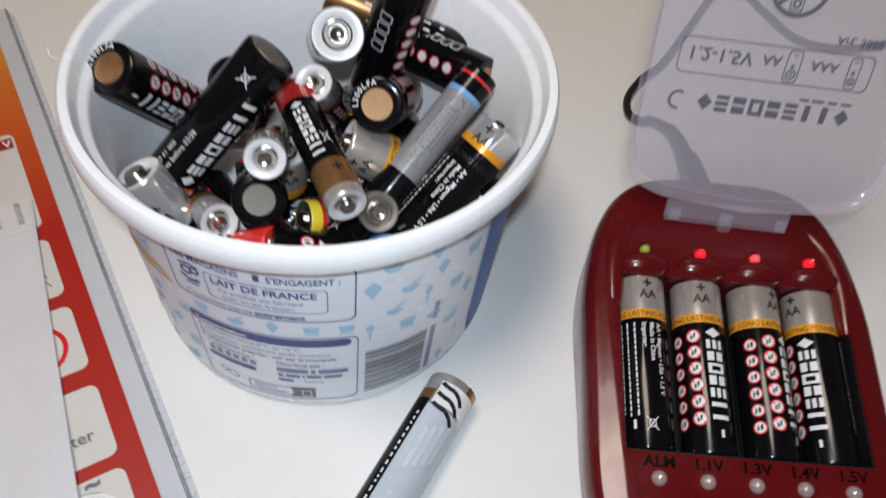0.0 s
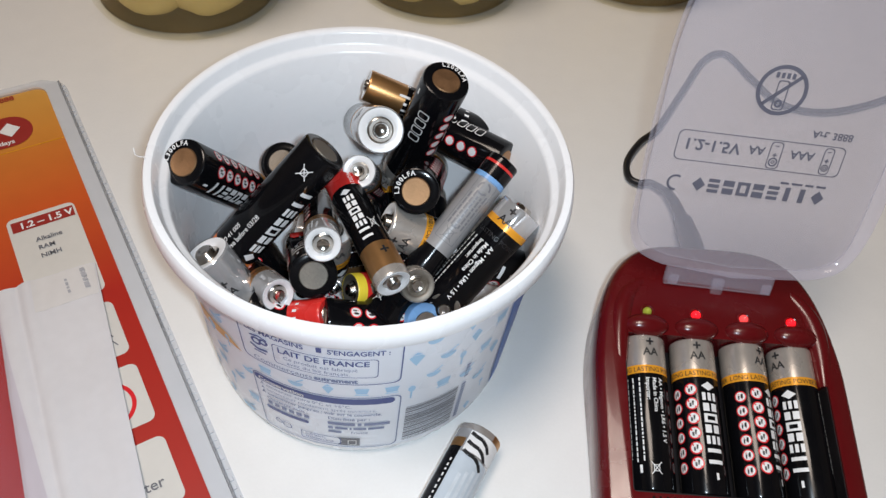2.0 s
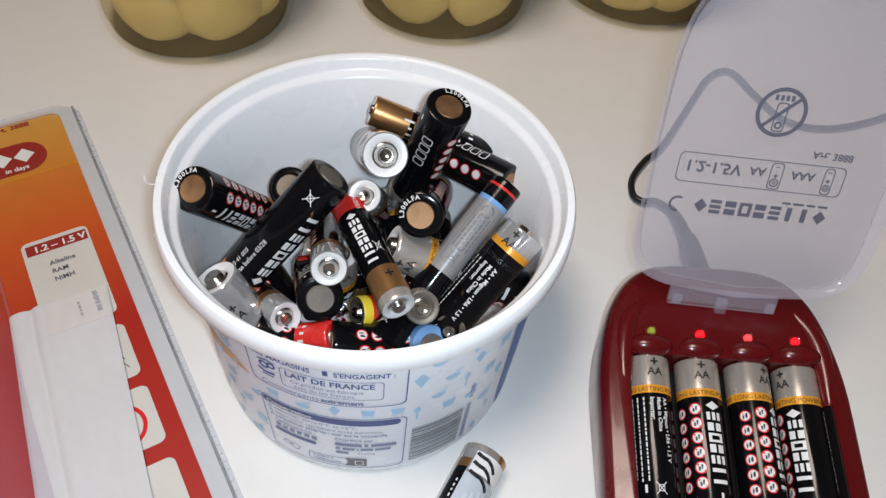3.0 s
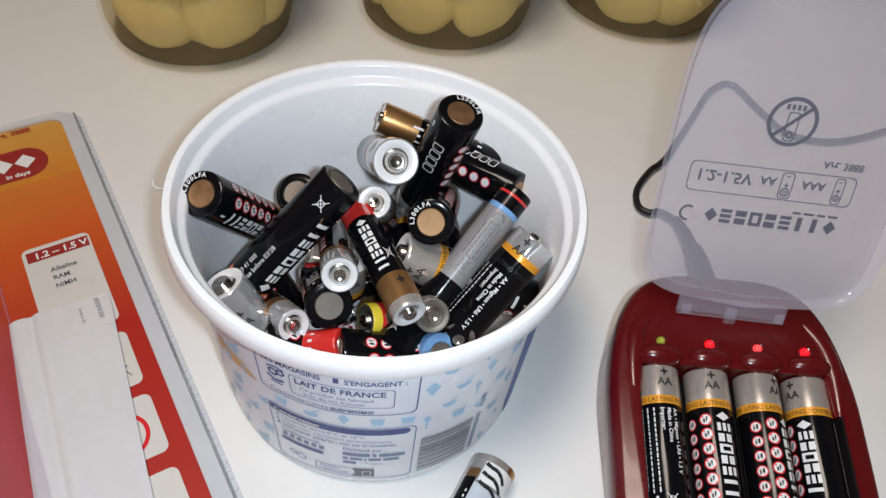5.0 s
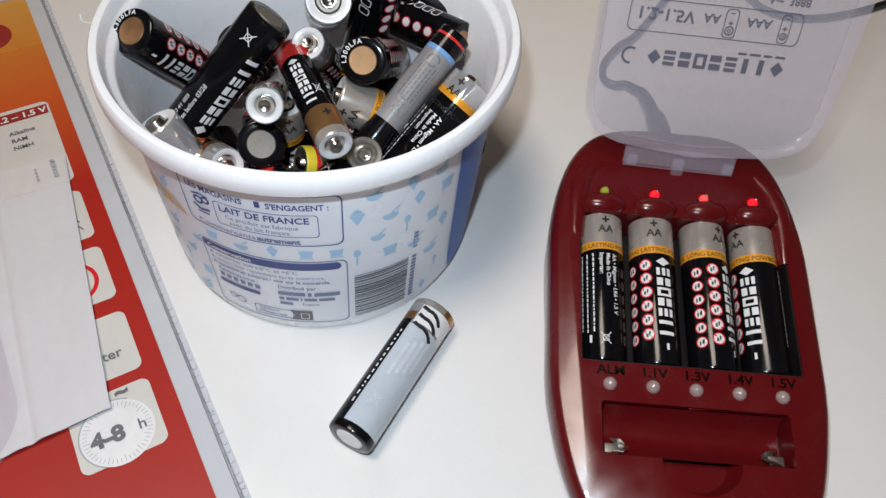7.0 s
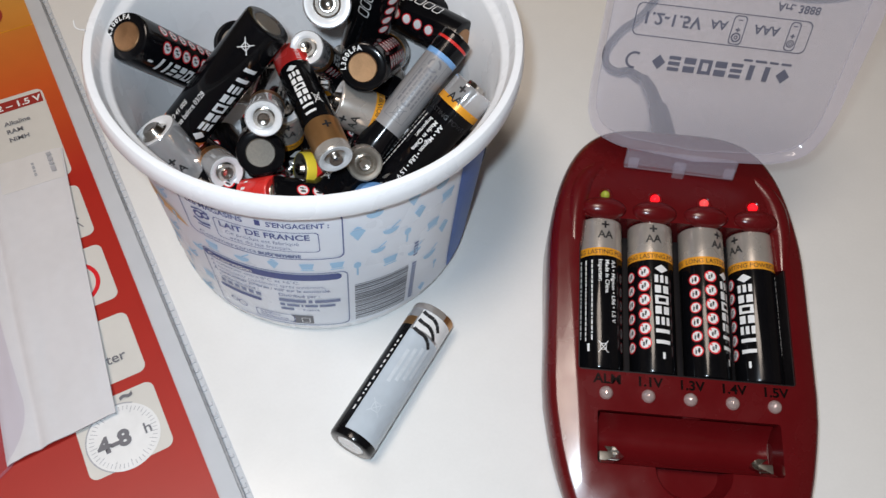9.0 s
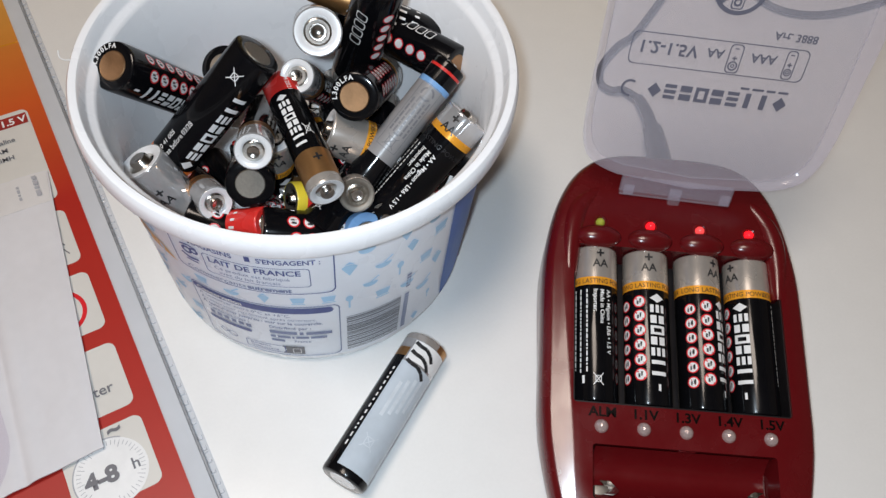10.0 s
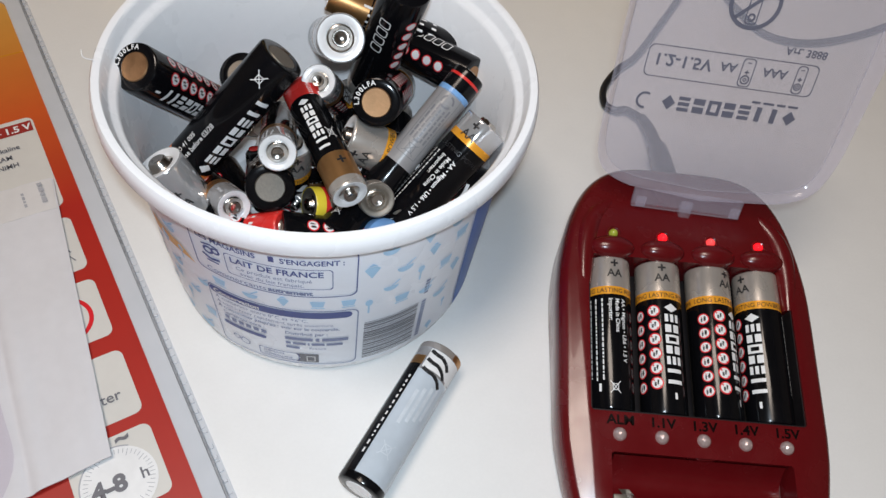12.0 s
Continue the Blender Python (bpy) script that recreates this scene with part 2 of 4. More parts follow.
def superellipse(cx, cy, a, b, power, n=72):
    out = []
    for k in range(n):
        t = 2 * math.pi * k / n
        c, s = math.cos(t), math.sin(t)
        out.append((cx + a * math.copysign(abs(c) ** (2 / power), c), cy + b * math.copysign(abs(s) ** (2 / power), s)))
    return out


# ---- flat printing, in metres, laid on a flat or round surface ----
class Print:
    def __init__(self):
        self.bm = bmesh.new()

    def poly(self, pts):
        self.bm.faces.new([self.bm.verts.new((x, y, 0)) for x, y in pts])
        return self

    def rect(self, x0, y0, x1, y1):
        return self.poly(((x0, y0), (x1, y0), (x1, y1), (x0, y1)))

    def disc(self, cx, cy, r, n=20, ry=None):
        return self.poly([(cx + r * math.cos(2 * math.pi * k / n), cy + (ry or r) * math.sin(2 * math.pi * k / n)) for k in range(n)])

    def ring(self, cx, cy, r0, r1, n=24, a0=0.0, a1=360.0):
        for k in range(n):
            t, u = (radians(a0 + (a1 - a0) * j / n) for j in (k, k + 1))
            self.poly([(cx + r * math.cos(w), cy + r * math.sin(w)) for r, w in ((r0, t), (r1, t), (r1, u), (r0, u))])
        return self

    def line(self, x0, y0, x1, y1, w):
        d = Vector((x1 - x0, y1 - y0)).normalized() * w / 2
        return self.poly(((x0 + d.y, y0 - d.x), (x1 + d.y, y1 - d.x), (x1 - d.y, y1 + d.x), (x0 - d.y, y0 + d.x)))

    def strokes(self, pts, w):
        for (x0, y0), (x1, y1) in zip(pts, pts[1:]):
            self.line(x0, y0, x1, y1, w)
        return self

    def frame_box(self, x0, y0, x1, y1, r, w):
        pts = rounded(x0, y0, x1, y1, r)
        mx, my = (x0 + x1) / 2, (y0 + y1) / 2
        fx, fy = 1 - 2 * w / abs(x1 - x0), 1 - 2 * w / abs(y1 - y0)
        ins = [(mx + (x - mx) * fx, my + (y - my) * fy) for x, y in pts]
        for k in range(len(pts)):
            j = (k + 1) % len(pts)
            self.poly((pts[k], pts[j], ins[j], ins[k]))
        return self

    def text(self, body, x, y, size, turn=0, align="LEFT", flip=False, stretch=1.0, bold=0.0):
        cu = bpy.data.curves.new("lettering", "FONT")
        cu.body, cu.size, cu.align_x, cu.resolution_u, cu.offset = body, size, align, 3, bold
        ob = bpy.data.objects.new("lettering", cu)
        me = bpy.data.meshes.new_from_object(ob)
        m = Matrix.Translation((x, y, 0)) @ Matrix.Rotation(radians(turn), 4, "Z") @ Matrix.Diagonal((stretch, -1 if flip else 1, 1, 1))
        me.transform(m)
        self.bm.from_mesh(me)
        bpy.data.meshes.remove(me)
        bpy.data.objects.remove(ob)
        return self

    def bars(self, x0, y, widths, h, gap):
        """Writing too small to read: a line of bars."""
        for w in widths:
            self.rect(x0, y, x0 + w, y + h)
            x0 += w + gap
        return self

    def cut(self, step=0.0012):
        xs = [v.co.x for v in self.bm.verts]
        if xs:
            for k in range(math.floor(min(xs) / step) + 1, math.ceil(max(xs) / step)):
                bmesh.ops.bisect_plane(self.bm, geom=self.bm.verts[:] + self.bm.edges[:] + self.bm.faces[:], plane_co=(k * step, 0, 0), plane_no=(1, 0, 0))
        return self

    def wrap(self, radius, step=0.0012, centre=None):
        """Bends x round the z axis; y becomes height. radius may follow the height."""
        self.cut(step)
        for v in self.bm.verts:
            r = radius(v.co.y) if callable(radius) else radius
            a = v.co.x / (centre or r)
            v.co = Vector((r * math.sin(a), -r * math.cos(a), v.co.y))
        return self.bm

    def flat(self, m=Matrix()):
        self.bm.transform(m)
        return self.bm


def rounded(x0, y0, x1, y1, r, n=5):
    pts = []
    for cx, cy, a in ((x1 - r, y1 - r, 0), (x0 + r, y1 - r, 90), (x0 + r, y0 + r, 180), (x1 - r, y0 + r, 270)):
        pts += [(cx + r * math.cos(radians(a + 90 * k / n)), cy + r * math.sin(radians(a + 90 * k / n))) for k in range(n + 1)]
    return pts


# ---- the room that closes the place ----
def room():
    for name, b, mat, label in (
        ("floor", (-1.6, -1.6, -0.80, 1.6, 2.0, -0.75), FLOOR_WOOD, "brown wooden floor below the table"),
        ("ceiling", (-1.6, -1.6, 2.0, 1.6, 2.0, 2.1), CEILING_PAINT, "plain off-white ceiling"),
        ("wall_north", (-1.6, 2.0, -0.75, 1.6, 2.1, 2.0), WALL_PAINT, "plain warm white wall"),
        ("wall_south", (-1.6, -1.7, -0.75, 1.6, -1.6, 2.0), WALL_PAINT, "plain warm white wall"),
        ("wall_west", (-1.7, -1.6, -0.75, -1.6, 2.0, 2.0), WALL_PAINT, "plain warm white wall"),
        ("wall_east", (1.6, -1.6, -0.75, 1.7, 2.0, 2.0), WALL_PAINT, "plain warm white wall"),
    ):
        solo(name, box(*b), mat, Matrix(), label, name.split("_")[0], kind="structure", smooth=False)


def table():
    t = thing("table", pose(0, 0, 0), "white glossy laminate table with square legs", "table")
    part("tabletop", box(-0.62, -0.28, -0.025, 0.62, 0.62, 0.0, 0.002), WHITE_TABLE, t)
    for x in (-0.58, 0.54):
        for y in (-0.24, 0.54):
            part("leg", box(x, y, -0.75, x + 0.04, y + 0.04, -0.0251, 0.002), WHITE_TABLE, t)


room()
table()

# ---- the plastic tub ----
TUB_X, TUB_Y, TUB_H = -0.0276, 0.1867, 0.0750


def tub_shift(z):
    return -0.0090 * (1 - z / TUB_H)


def tub_wall(z):
    return 0.0505 + 0.0062 * z / 0.070


def food_icon(p, kind, x, y, s):
    if kind == 0:      # cup
        p.poly(((x - s, y + s * 0.6), (x - s * 0.7, y - s * 0.7), (x + s * 0.7, y - s * 0.7), (x + s, y + s * 0.6)))
        p.rect(x - s * 0.9, y - s * 1.05, x + s * 0.9, y - s * 0.85)
    elif kind == 1:    # bowl with a spoon
        p.poly([(x + s * 1.1 * math.cos(radians(a)), y + s * math.sin(radians(a))) for a in range(180, 361, 20)])
        p.line(x + s * 0.1, y + s * 0.1, x + s * 1.2, y + s * 1.1, s * 0.22)
    elif kind == 2:    # strawberry
        p.poly(((x - s * 0.8, y + s * 0.4), (x, y - s * 1.1), (x + s * 0.8, y + s * 0.4), (x + s * 0.4, y + s * 0.8), (x - s * 0.4, y + s * 0.8)))
        p.poly(((x - s * 0.5, y + s * 0.9), (x + s * 0.5, y + s * 0.9), (x, y + s * 1.3)))
    else:              # spoon
        p.disc(x, y + s * 0.7, s * 0.4, 12, s * 0.55)
        p.line(x, y + s * 0.3, x, y - s * 1.2, s * 0.2)


def tub():
    t = thing("plastic_tub", pose(TUB_X, TUB_Y, 0), "white round plastic tub with pale blue label, full of batteries", "tub")
    w = tub_wall
    profile = [(0, 0.0015), (0.044, 0.0015), (0.0455, 0.0), (w(0) - 0.003, 0.0), (w(0) - 0.0008, 0.0006), (w(0.003), 0.003), (w(0.02), 0.02), (w(0.045), 0.045), (w(0.068), 0.068),
               (0.0598, 0.0684), (0.0616, 0.0687), (0.0621, 0.0696), (0.0622, 0.0722), (0.0619, 0.0740), (0.0613, 0.0749), (0.0603, 0.0750), (0.0593, 0.0747), (0.0588, 0.0739), (0.0581, 0.0712), (0.0576, 0.0703),
               (0.0563, 0.0697), (0.0555, 0.0684), (w(0.045) - 0.0012, 0.045), (w(0.02) - 0.0012, 0.02), (w(0.006) - 0.0014, 0.006), (0.0465, 0.0030), (0, 0.0030)]
    part("body", lathe(profile, 112, shear=tub_shift), TUB_WHITE, t)
    label_r = lambda z: tub_wall(z) + 0.00025
    film = lathe([(label_r(z) - 0.0001, z) for z in (0.0045, 0.02, 0.04, 0.055, 0.0668)], 112, shear=tub_shift)
    label = part("label", film, LABEL_PAPER, t, "pale bluish white printed label")

    def put(name, p, mat, note="", lift=0.00012):
        bm = p.wrap(lambda z: tub_wall(z) + 0.00025 + lift, 0.003, 0.0545)
        for v in bm.verts:
            v.co.y += tub_shift(v.co.z)
        return part(name, bm, mat, label, note, smooth=False)

    mm = 0.001
    arc = 0.0545 * math.pi / 180     # metres of label a degree
    # dairy pictures in light blue
    rnd = random.Random(4)
    p = Print()
    for row in range(7):
        for col in range(14):
            a = -72 + col * 10.5 + (5 if row % 2 else 0) + rnd.uniform(-1.5, 1.5)
            z = (9 + row * 8.6 + rnd.uniform(-1.2, 1.2)) * mm
            if -35 < a < 15.5:
                continue
            if 13 < a < 40 and z < 29 * mm:
                continue
            if a > 50 or z > 64 * mm:
                continue
            p = Print()
            food_icon(p, rnd.randrange(4), a * arc, z, rnd.uniform(1.9, 2.8) * mm)
            put("dairy_picture", p, PRINT_SKY)
    for a in (-28, -18, -8, 2, 11):
        p = Print()
        food_icon(p, (1, 2, 0)[int(a) % 3], a * arc, 39.9 * mm, 2.1 * mm)
        put("dairy_picture", p, PRINT_SKY)
    # the blue panel round the side, with a green corner, and an ochre patch
    p = Print()
    p.poly(((53 * arc, 66 * mm), (56.5 * arc, 14 * mm), (58 * arc, 4.8 * mm), (110 * arc, 4.8 * mm), (110 * arc, 66 * mm)))
    put("blue_panel", p, PRINT_BLUE)
    p = Print()
    p.poly(((-56 * arc, 47 * mm), (-41 * arc, 46.5 * mm), (-36 * arc, 42.4 * mm), (-42 * arc, 42.6 * mm), (-56 * arc, 41 * mm)))
    put("ochre_patch", p, PRINT_ORANGE)
    # upper box
    p = Print()
    p.frame_box(-34.5 * arc, 43.4 * mm, 13.4 * arc, 63.6 * mm, 2.2 * mm, 0.35 * mm)
    p.frame_box(-23.5 * arc, 47.2 * mm, 6.6 * arc, 56.4 * mm, 1.2 * mm, 0.22 * mm)
    p.text("LES MAGASINS", -32.0 * arc, 58.2 * mm, 3.0 * mm, bold=0.00006, stretch=0.88)
    p.text("S'ENGAGENT :", -7.4 * arc, 58.2 * mm, 3.0 * mm, bold=0.00006, stretch=0.84)
    p.rect(-10.4 * arc, 58.2 * mm, -8.9 * arc, 60.5 * mm)
    p.text("LAIT DE FRANCE", -22.0 * arc, 52.9 * mm, 3.5 * mm, bold=0.00007, stretch=0.94)
    put("lettering", p, PRINT_NAVY)
    p = Print()
    p.text("Ce produit est fabriqué", -20.6 * arc, 50.3 * mm, 2.15 * mm)
    p.text("avec du lait français.", -19.6 * arc, 48.1 * mm, 2.15 * mm)
    p.text("Commerçants", -31 * arc, 44.3 * mm, 2.7 * mm, stretch=1.15)
    p.text("autrement", -11.8 * arc, 44.3 * mm, 2.7 * mm, bold=0.00012, stretch=1.05)
    put("lettering", p, PRINT_GREY_BLUE)
    p = Print()    # round emblem
    p.ring(-28.6 * arc, 54.0 * mm, 0.9 * mm, 1.7 * mm, 14).ring(-26.2 * arc, 54.6 * mm, 0.7 * mm, 1.4 * mm, 14)
    p.strokes([(-31.0 * arc, 51.6 * mm), (-28.6 * arc, 50.2 * mm), (-25.4 * arc, 50.8 * mm)], 0.9 * mm)
    p.strokes([(-30.6 * arc, 55.8 * mm), (-27.6 * arc, 56.8 * mm), (-25.0 * arc, 56.0 * mm)], 0.6 * mm)
    p.rect(-30.0 * arc, 48.8 * mm, -26.0 * arc, 49.4 * mm)
    put("emblem", p, PRINT_NAVY)
    # lower box
    p = Print()
    p.frame_box(-33.5 * arc, 5.4 * mm, 14.2 * arc, 36.4 * mm, 2.2 * mm, 0.35 * mm)
    put("lettering", p, PRINT_GREY_BLUE)
    p = Print()
    p.poly(rounded(-33.0 * arc, 32.3 * mm, 12.2 * arc, 35.5 * mm, 1.5 * mm))
    put("heading_bar", p, PRINT_NAVY)
    p = Print()
    p.text("Conservation", -31.4 * arc, 33.0 * mm, 2.7 * mm, bold=0.00008)
    put("lettering", p, PRINT_WHITE, lift=0.00024)
    p = Print()
    p.text("À conserver entre 0°C et +6°C.", -31.4 * arc, 30.1 * mm, 2.2 * mm)
    p.text("À consommer rapidement après ouverture.", -31.4 * arc, 27.8 * mm, 2.1 * mm, stretch=0.98)
    p.text("À consommer jusqu'au : voir sur le couvercle.", -31.4 * arc, 25.5 * mm, 2.1 * mm, stretch=0.97, bold=0.00005)
    p.text("Contactez-nous :", -30 * arc, 23.0 * mm, 2.0 * mm, bold=0.00004)
    p.text("Distribué par :", -8.8 * arc, 22.6 * mm, 2.2 * mm, bold=0.00004)
    p.bars(-9 * arc, 19.4 * mm, [8.5 * mm, 1.2 * mm, 8 * mm], 1.7 * mm, 0.8 * mm)
    p.bars(-9 * arc, 16.9 * mm, [1.6 * mm, 4 * mm, 0.6 * mm, 4 * mm, 5 * mm], 1.3 * mm, 0.6 * mm)
    p.text("France", -1.5 * arc, 14.4 * mm, 2.0 * mm)
    p.bars(-9 * arc, 14.4 * mm, [4.2 * mm], 1.3 * mm, 0.6 * mm)
    p.bars(-30 * arc, 20.0 * mm, [1.7 * mm] * 6, 1.9 * mm, 0.8 * mm)
    put("lettering", p, PRINT_GREY_BLUE)
    p = Print()
    p.poly(rounded(-31.0 * arc, 16.8 * mm, -15.5 * arc, 18.6 * mm, 0.8 * mm))
    p.ring(-27.2 * arc, 11.4 * mm, 1.0 * mm, 1.3 * mm, 14).ring(-24.0 * arc, 10.8 * mm, 1.4 * mm, 1.7 * mm, 14)
    p.frame_box(-19 * arc, 6.9 * mm, -5 * arc, 11.4 * mm, 0.5 * mm, 0.25 * mm)
    p.text("ÉLÉMENTS", -17.4 * arc, 9.5 * mm, 1.5 * mm).text("D'EMBALLAGE", -17.4 * arc, 7.7 * mm, 1.5 * mm)
    put("lettering", p, PRINT_NAVY)
    p = Print()
    p.poly(((-6.2 * arc, 11.5 * mm), (1.5 * arc, 11.5 * mm), (1.5 * arc, 6.6 * mm), (-6.2 * arc, 6.6 * mm), (-4.6 * arc, 9.0 * mm)))
    put("bin_sign", p, PRINT_GREY)
    p = Print().frame_box(-2.6 * arc, 7.4 * mm, 0.4 * arc, 10.4 * mm, 0.3 * mm, 0.3 * mm)
    put("bin_sign", p, PRINT_WHITE, lift=0.00024)
    # the striped code: lines that lie along the round
    p = Print()
    z = 6.6
    while z < 27.5:
        h = rnd.choice((0.25, 0.25, 0.5, 0.75))
        p.rect(16.2 * arc, z * mm, 35.2 * arc, (z + h) * mm)
        z += h + rnd.choice((0.25, 0.3, 0.55))
    put("striped_code", p, PRINT_GREY)["kind"] = "stuff"
    p = Print()
    for k in range(13):
        p.rect(36.6 * arc, (7.0 + 1.6 * k) * mm, 38.4 * arc, (8.0 + 1.6 * k) * mm)
    for k in range(5):
        p.rect(36.6 * arc, (31 + 1.5 * k) * mm, 38.2 * arc, (32 + 1.5 * k) * mm)
    put("small_print", p, PRINT_GREY_BLUE)
    thread = smooth_path([Vector((-0.0606, -0.0060, 0.0756)), Vector((-0.0622, -0.0062, 0.0759)), Vector((-0.0634, -0.0056, 0.0763)), Vector((-0.0638, -0.0042, 0.0772))], 6)
    part("loose_thread", tube(thread, 0.00016, 6), PRINT_WHITE, t, "fine white thread of torn plastic")
    return t


tub()


# ---- batteries ----
AA, AAA = (0.0071, 0.0490, 0.0027, 0.0014), (0.0052, 0.0434, 0.0019, 0.0010)
MM = 0.001


def no_entry(red, white, s, z, r=1.55 * MM):
    white.disc(s, z, r * 0.8, 14)
    red.ring(s, z, r * 0.80, r, 16)
    red.line(s - r * 0.6, z + r * 0.6, s + r * 0.6, z - r * 0.6, r * 0.22)


def brand_blocks(p, s0, s1, z0, z1, count=8, slant=0.0):
    """A maker's name as a row of heavy plain shapes: blocks, lozenges, hollow blocks and slabs. slant leans them along the row."""
    step = (z1 - z0) / count
    width, lean = abs(step) * 0.86, slant * abs(s1 - s0)

    def shape(k, pts):
        base = z0 + step * (k + 0.5)
        p.poly([(s0 + (s1 - s0) * v, base + width * (u - 0.5) * (1 if step > 0 else -1) + lean * (v - 0.5)) for u, v in pts])

    bar = lambda k, u0, v0, u1, v1: shape(k, ((u0, v0), (u1, v0), (u1, v1), (u0, v1)))
    for k in range(count):
        kind = (0, 1, 3, 2, 3, 1, 4, 4)[k % 8]
        if kind == 0:      # lozenge
            shape(k, ((0.0, 0.5), (0.5, 0.0), (1.0, 0.5), (0.5, 1.0)))
        elif kind == 1:    # three slabs
            for v in (0.0, 0.38, 0.76):
                bar(k, 0.06, v, 0.92, v + 0.24)
        elif kind == 2:    # hollow block
            bar(k, 0.02, 0.0, 0.28, 1.0), bar(k, 0.72, 0.0, 0.98, 1.0), bar(k, 0.28, 0.0, 0.72, 0.22), bar(k, 0.28, 0.78, 0.72, 1.0)
        elif kind == 3:    # two half blocks
            bar(k, 0.06, 0.0, 0.92, 0.42), bar(k, 0.06, 0.58, 0.92, 1.0)
        else:              # upright slab
            bar(k, 0.22, 0.0, 0.62, 1.0)
    return p


def marks_alkaline(r, length, aaa=False):
    """The print on a black alkaline cell: block name, row of warnings, small print, size."""
    k = r / AA[0]
    white, red, dark = Print(), Print(), Print()
    top = length * 0.735
    brand_blocks(white, -2.3 * MM * k, 2.3 * MM * k, top - 1.2 * MM, 7.5 * MM)
    white.rect(-0.4 * MM, 4.2 * MM, 0.4 * MM, 6.2 * MM)
    for j in range(6):
        z = top - (4 + 4.6 * j) * MM * (0.86 if aaa else 1)
        no_entry(red, white, -5.6 * MM * k, z, 2.0 * MM * k)
        no_entry(red, white, -10.7 * MM * k, z - 1.0 * MM, 1.85 * MM * k)
        for s, y in ((-5.6, z), (-10.7, z - 1.0 * MM)):
            dark.rect((s - 0.75) * MM * k, y - 0.9 * MM, (s - 0.15) * MM * k, y + 0.3 * MM).rect((s + 0.1) * MM * k, y - 0.5 * MM, (s + 0.8) * MM * k, y + 0.9 * MM)
    for j, body in enumerate(("AA • Mignon • LR6 • 1.5 V", "Made in China", "Importer:")):
        white.text(body if not aaa else body.replace("AA", "AAA").replace("LR6", "LR03"), (22.0 - 2.1 * j) * MM * k, top - 1.4 * MM, 1.9 * MM * k, turn=-90, bold=0.00003)
    rnd = random.Random(11)
    for j in range(3):
        z = top - 1.5 * MM
        while z > 9 * MM:
            h = rnd.uniform(0.5, 1.7) * MM
            white.rect((15.5 - 2.1 * j) * MM * k, z - h, (15.95 - 2.1 * j) * MM * k, z)
            z -= h + 0.45 * MM
    # crossed bin
    x, z = 19.2 * MM * k, 6.4 * MM
    white.strokes([(x - 1.5 * MM, z + 1.8 * MM), (x + 1.5 * MM, z - 1.8 * MM)], 0.22 * MM).strokes([(x - 1.5 * MM, z - 1.8 * MM), (x + 1.5 * MM, z + 1.8 * MM)], 0.22 * MM)
    white.frame_box(x - 0.9 * MM, z - 1.0 * MM, x + 0.9 * MM, z + 1.0 * MM, 0.2 * MM, 0.2 * MM)
    white.rect(x - 5.0 * MM, 5.0 * MM, x - 4.2 * MM, 7.4 * MM)
    for s in (-2.2, 20.0):
        dark.text("AAA" if aaa else "AA", s * MM * k, length - 6.9 * MM, 3.6 * MM * k, align="CENTER", bold=0.00006)
        dark.text("+", s * MM * k, length - 3.9 * MM, 4.6 * MM * k, align="CENTER", bold=0.00012)
    dark.text("LONG LASTING POWER", -2.0 * MM, length * 0.747, 2.1 * MM * k, align="CENTER")
    dark.text("LONG LASTING POWER", 19 * MM * k, length * 0.747, 2.1 * MM * k, align="CENTER")
    return ((white, PRINT_WHITE), (red, PRINT_RED), (dark, PRINT_BLACK))


def marks_large(r, length, aaa=False):
    """The print on the large cell: name along one side, a date and a crossed bin along the other."""
    white, red = Print(), Print()
    k = r / AA[0]
    top = length * 0.85
    brand_blocks(white, -4.6 * MM * k, -0.6 * MM * k, top, 10 * MM)
    white.text("Use before 03/28", 3.6 * MM * k, top - 0.5 * MM, 2.1 * MM * k, turn=-90)
    white.text("40 41 005", 6.2 * MM * k, top - 0.5 * MM, 2.1 * MM * k, turn=-90)
    x, z = 3.0 * MM * k, 6.4 * MM
    white.strokes([(x - 1.7 * MM, z + 2.0 * MM), (x + 1.7 * MM, z - 2.0 * MM)], 0.26 * MM).strokes([(x - 1.7 * MM, z - 2.0 * MM), (x + 1.7 * MM, z + 2.0 * MM)], 0.26 * MM)
    white.frame_box(x - 1.0 * MM, z - 1.1 * MM, x + 1.0 * MM, z + 1.1 * MM, 0.2 * MM, 0.22 * MM)
    for j in range(5):
        no_entry(red, white, -11.5 * MM * k, top - (3 + 5 * j) * MM, 1.9 * MM * k)
    return ((white, PRINT_WHITE), (red, PRINT_RED))


def marks_red_end(r, length, aaa=True):
    white = Print()
    brand_blocks(white, -1.4 * MM, 2.0 * MM, 9.0 * MM, 30.0 * MM)
    white.text("04/2021", -2.6 * MM, 2.2 * MM, 1.9 * MM, turn=90)
    white.strokes([(-4.4 * MM, 22 * MM), (-2.0 * MM, 26 * MM)], 0.2 * MM).strokes([(-2.0 * MM, 22 * MM), (-4.4 * MM, 26 * MM)], 0.2 * MM)
    white.frame_box(-3.9 * MM, 23 * MM, -2.4 * MM, 25.2 * MM, 0.2 * MM, 0.16 * MM)
    dark = Print()
    dark.text("+", -2.4 * MM, length - 10.5 * MM, 5.0 * MM, align="CENTER", bold=0.00012)
    return ((white, PRINT_WHITE), (dark, PRINT_BLACK))


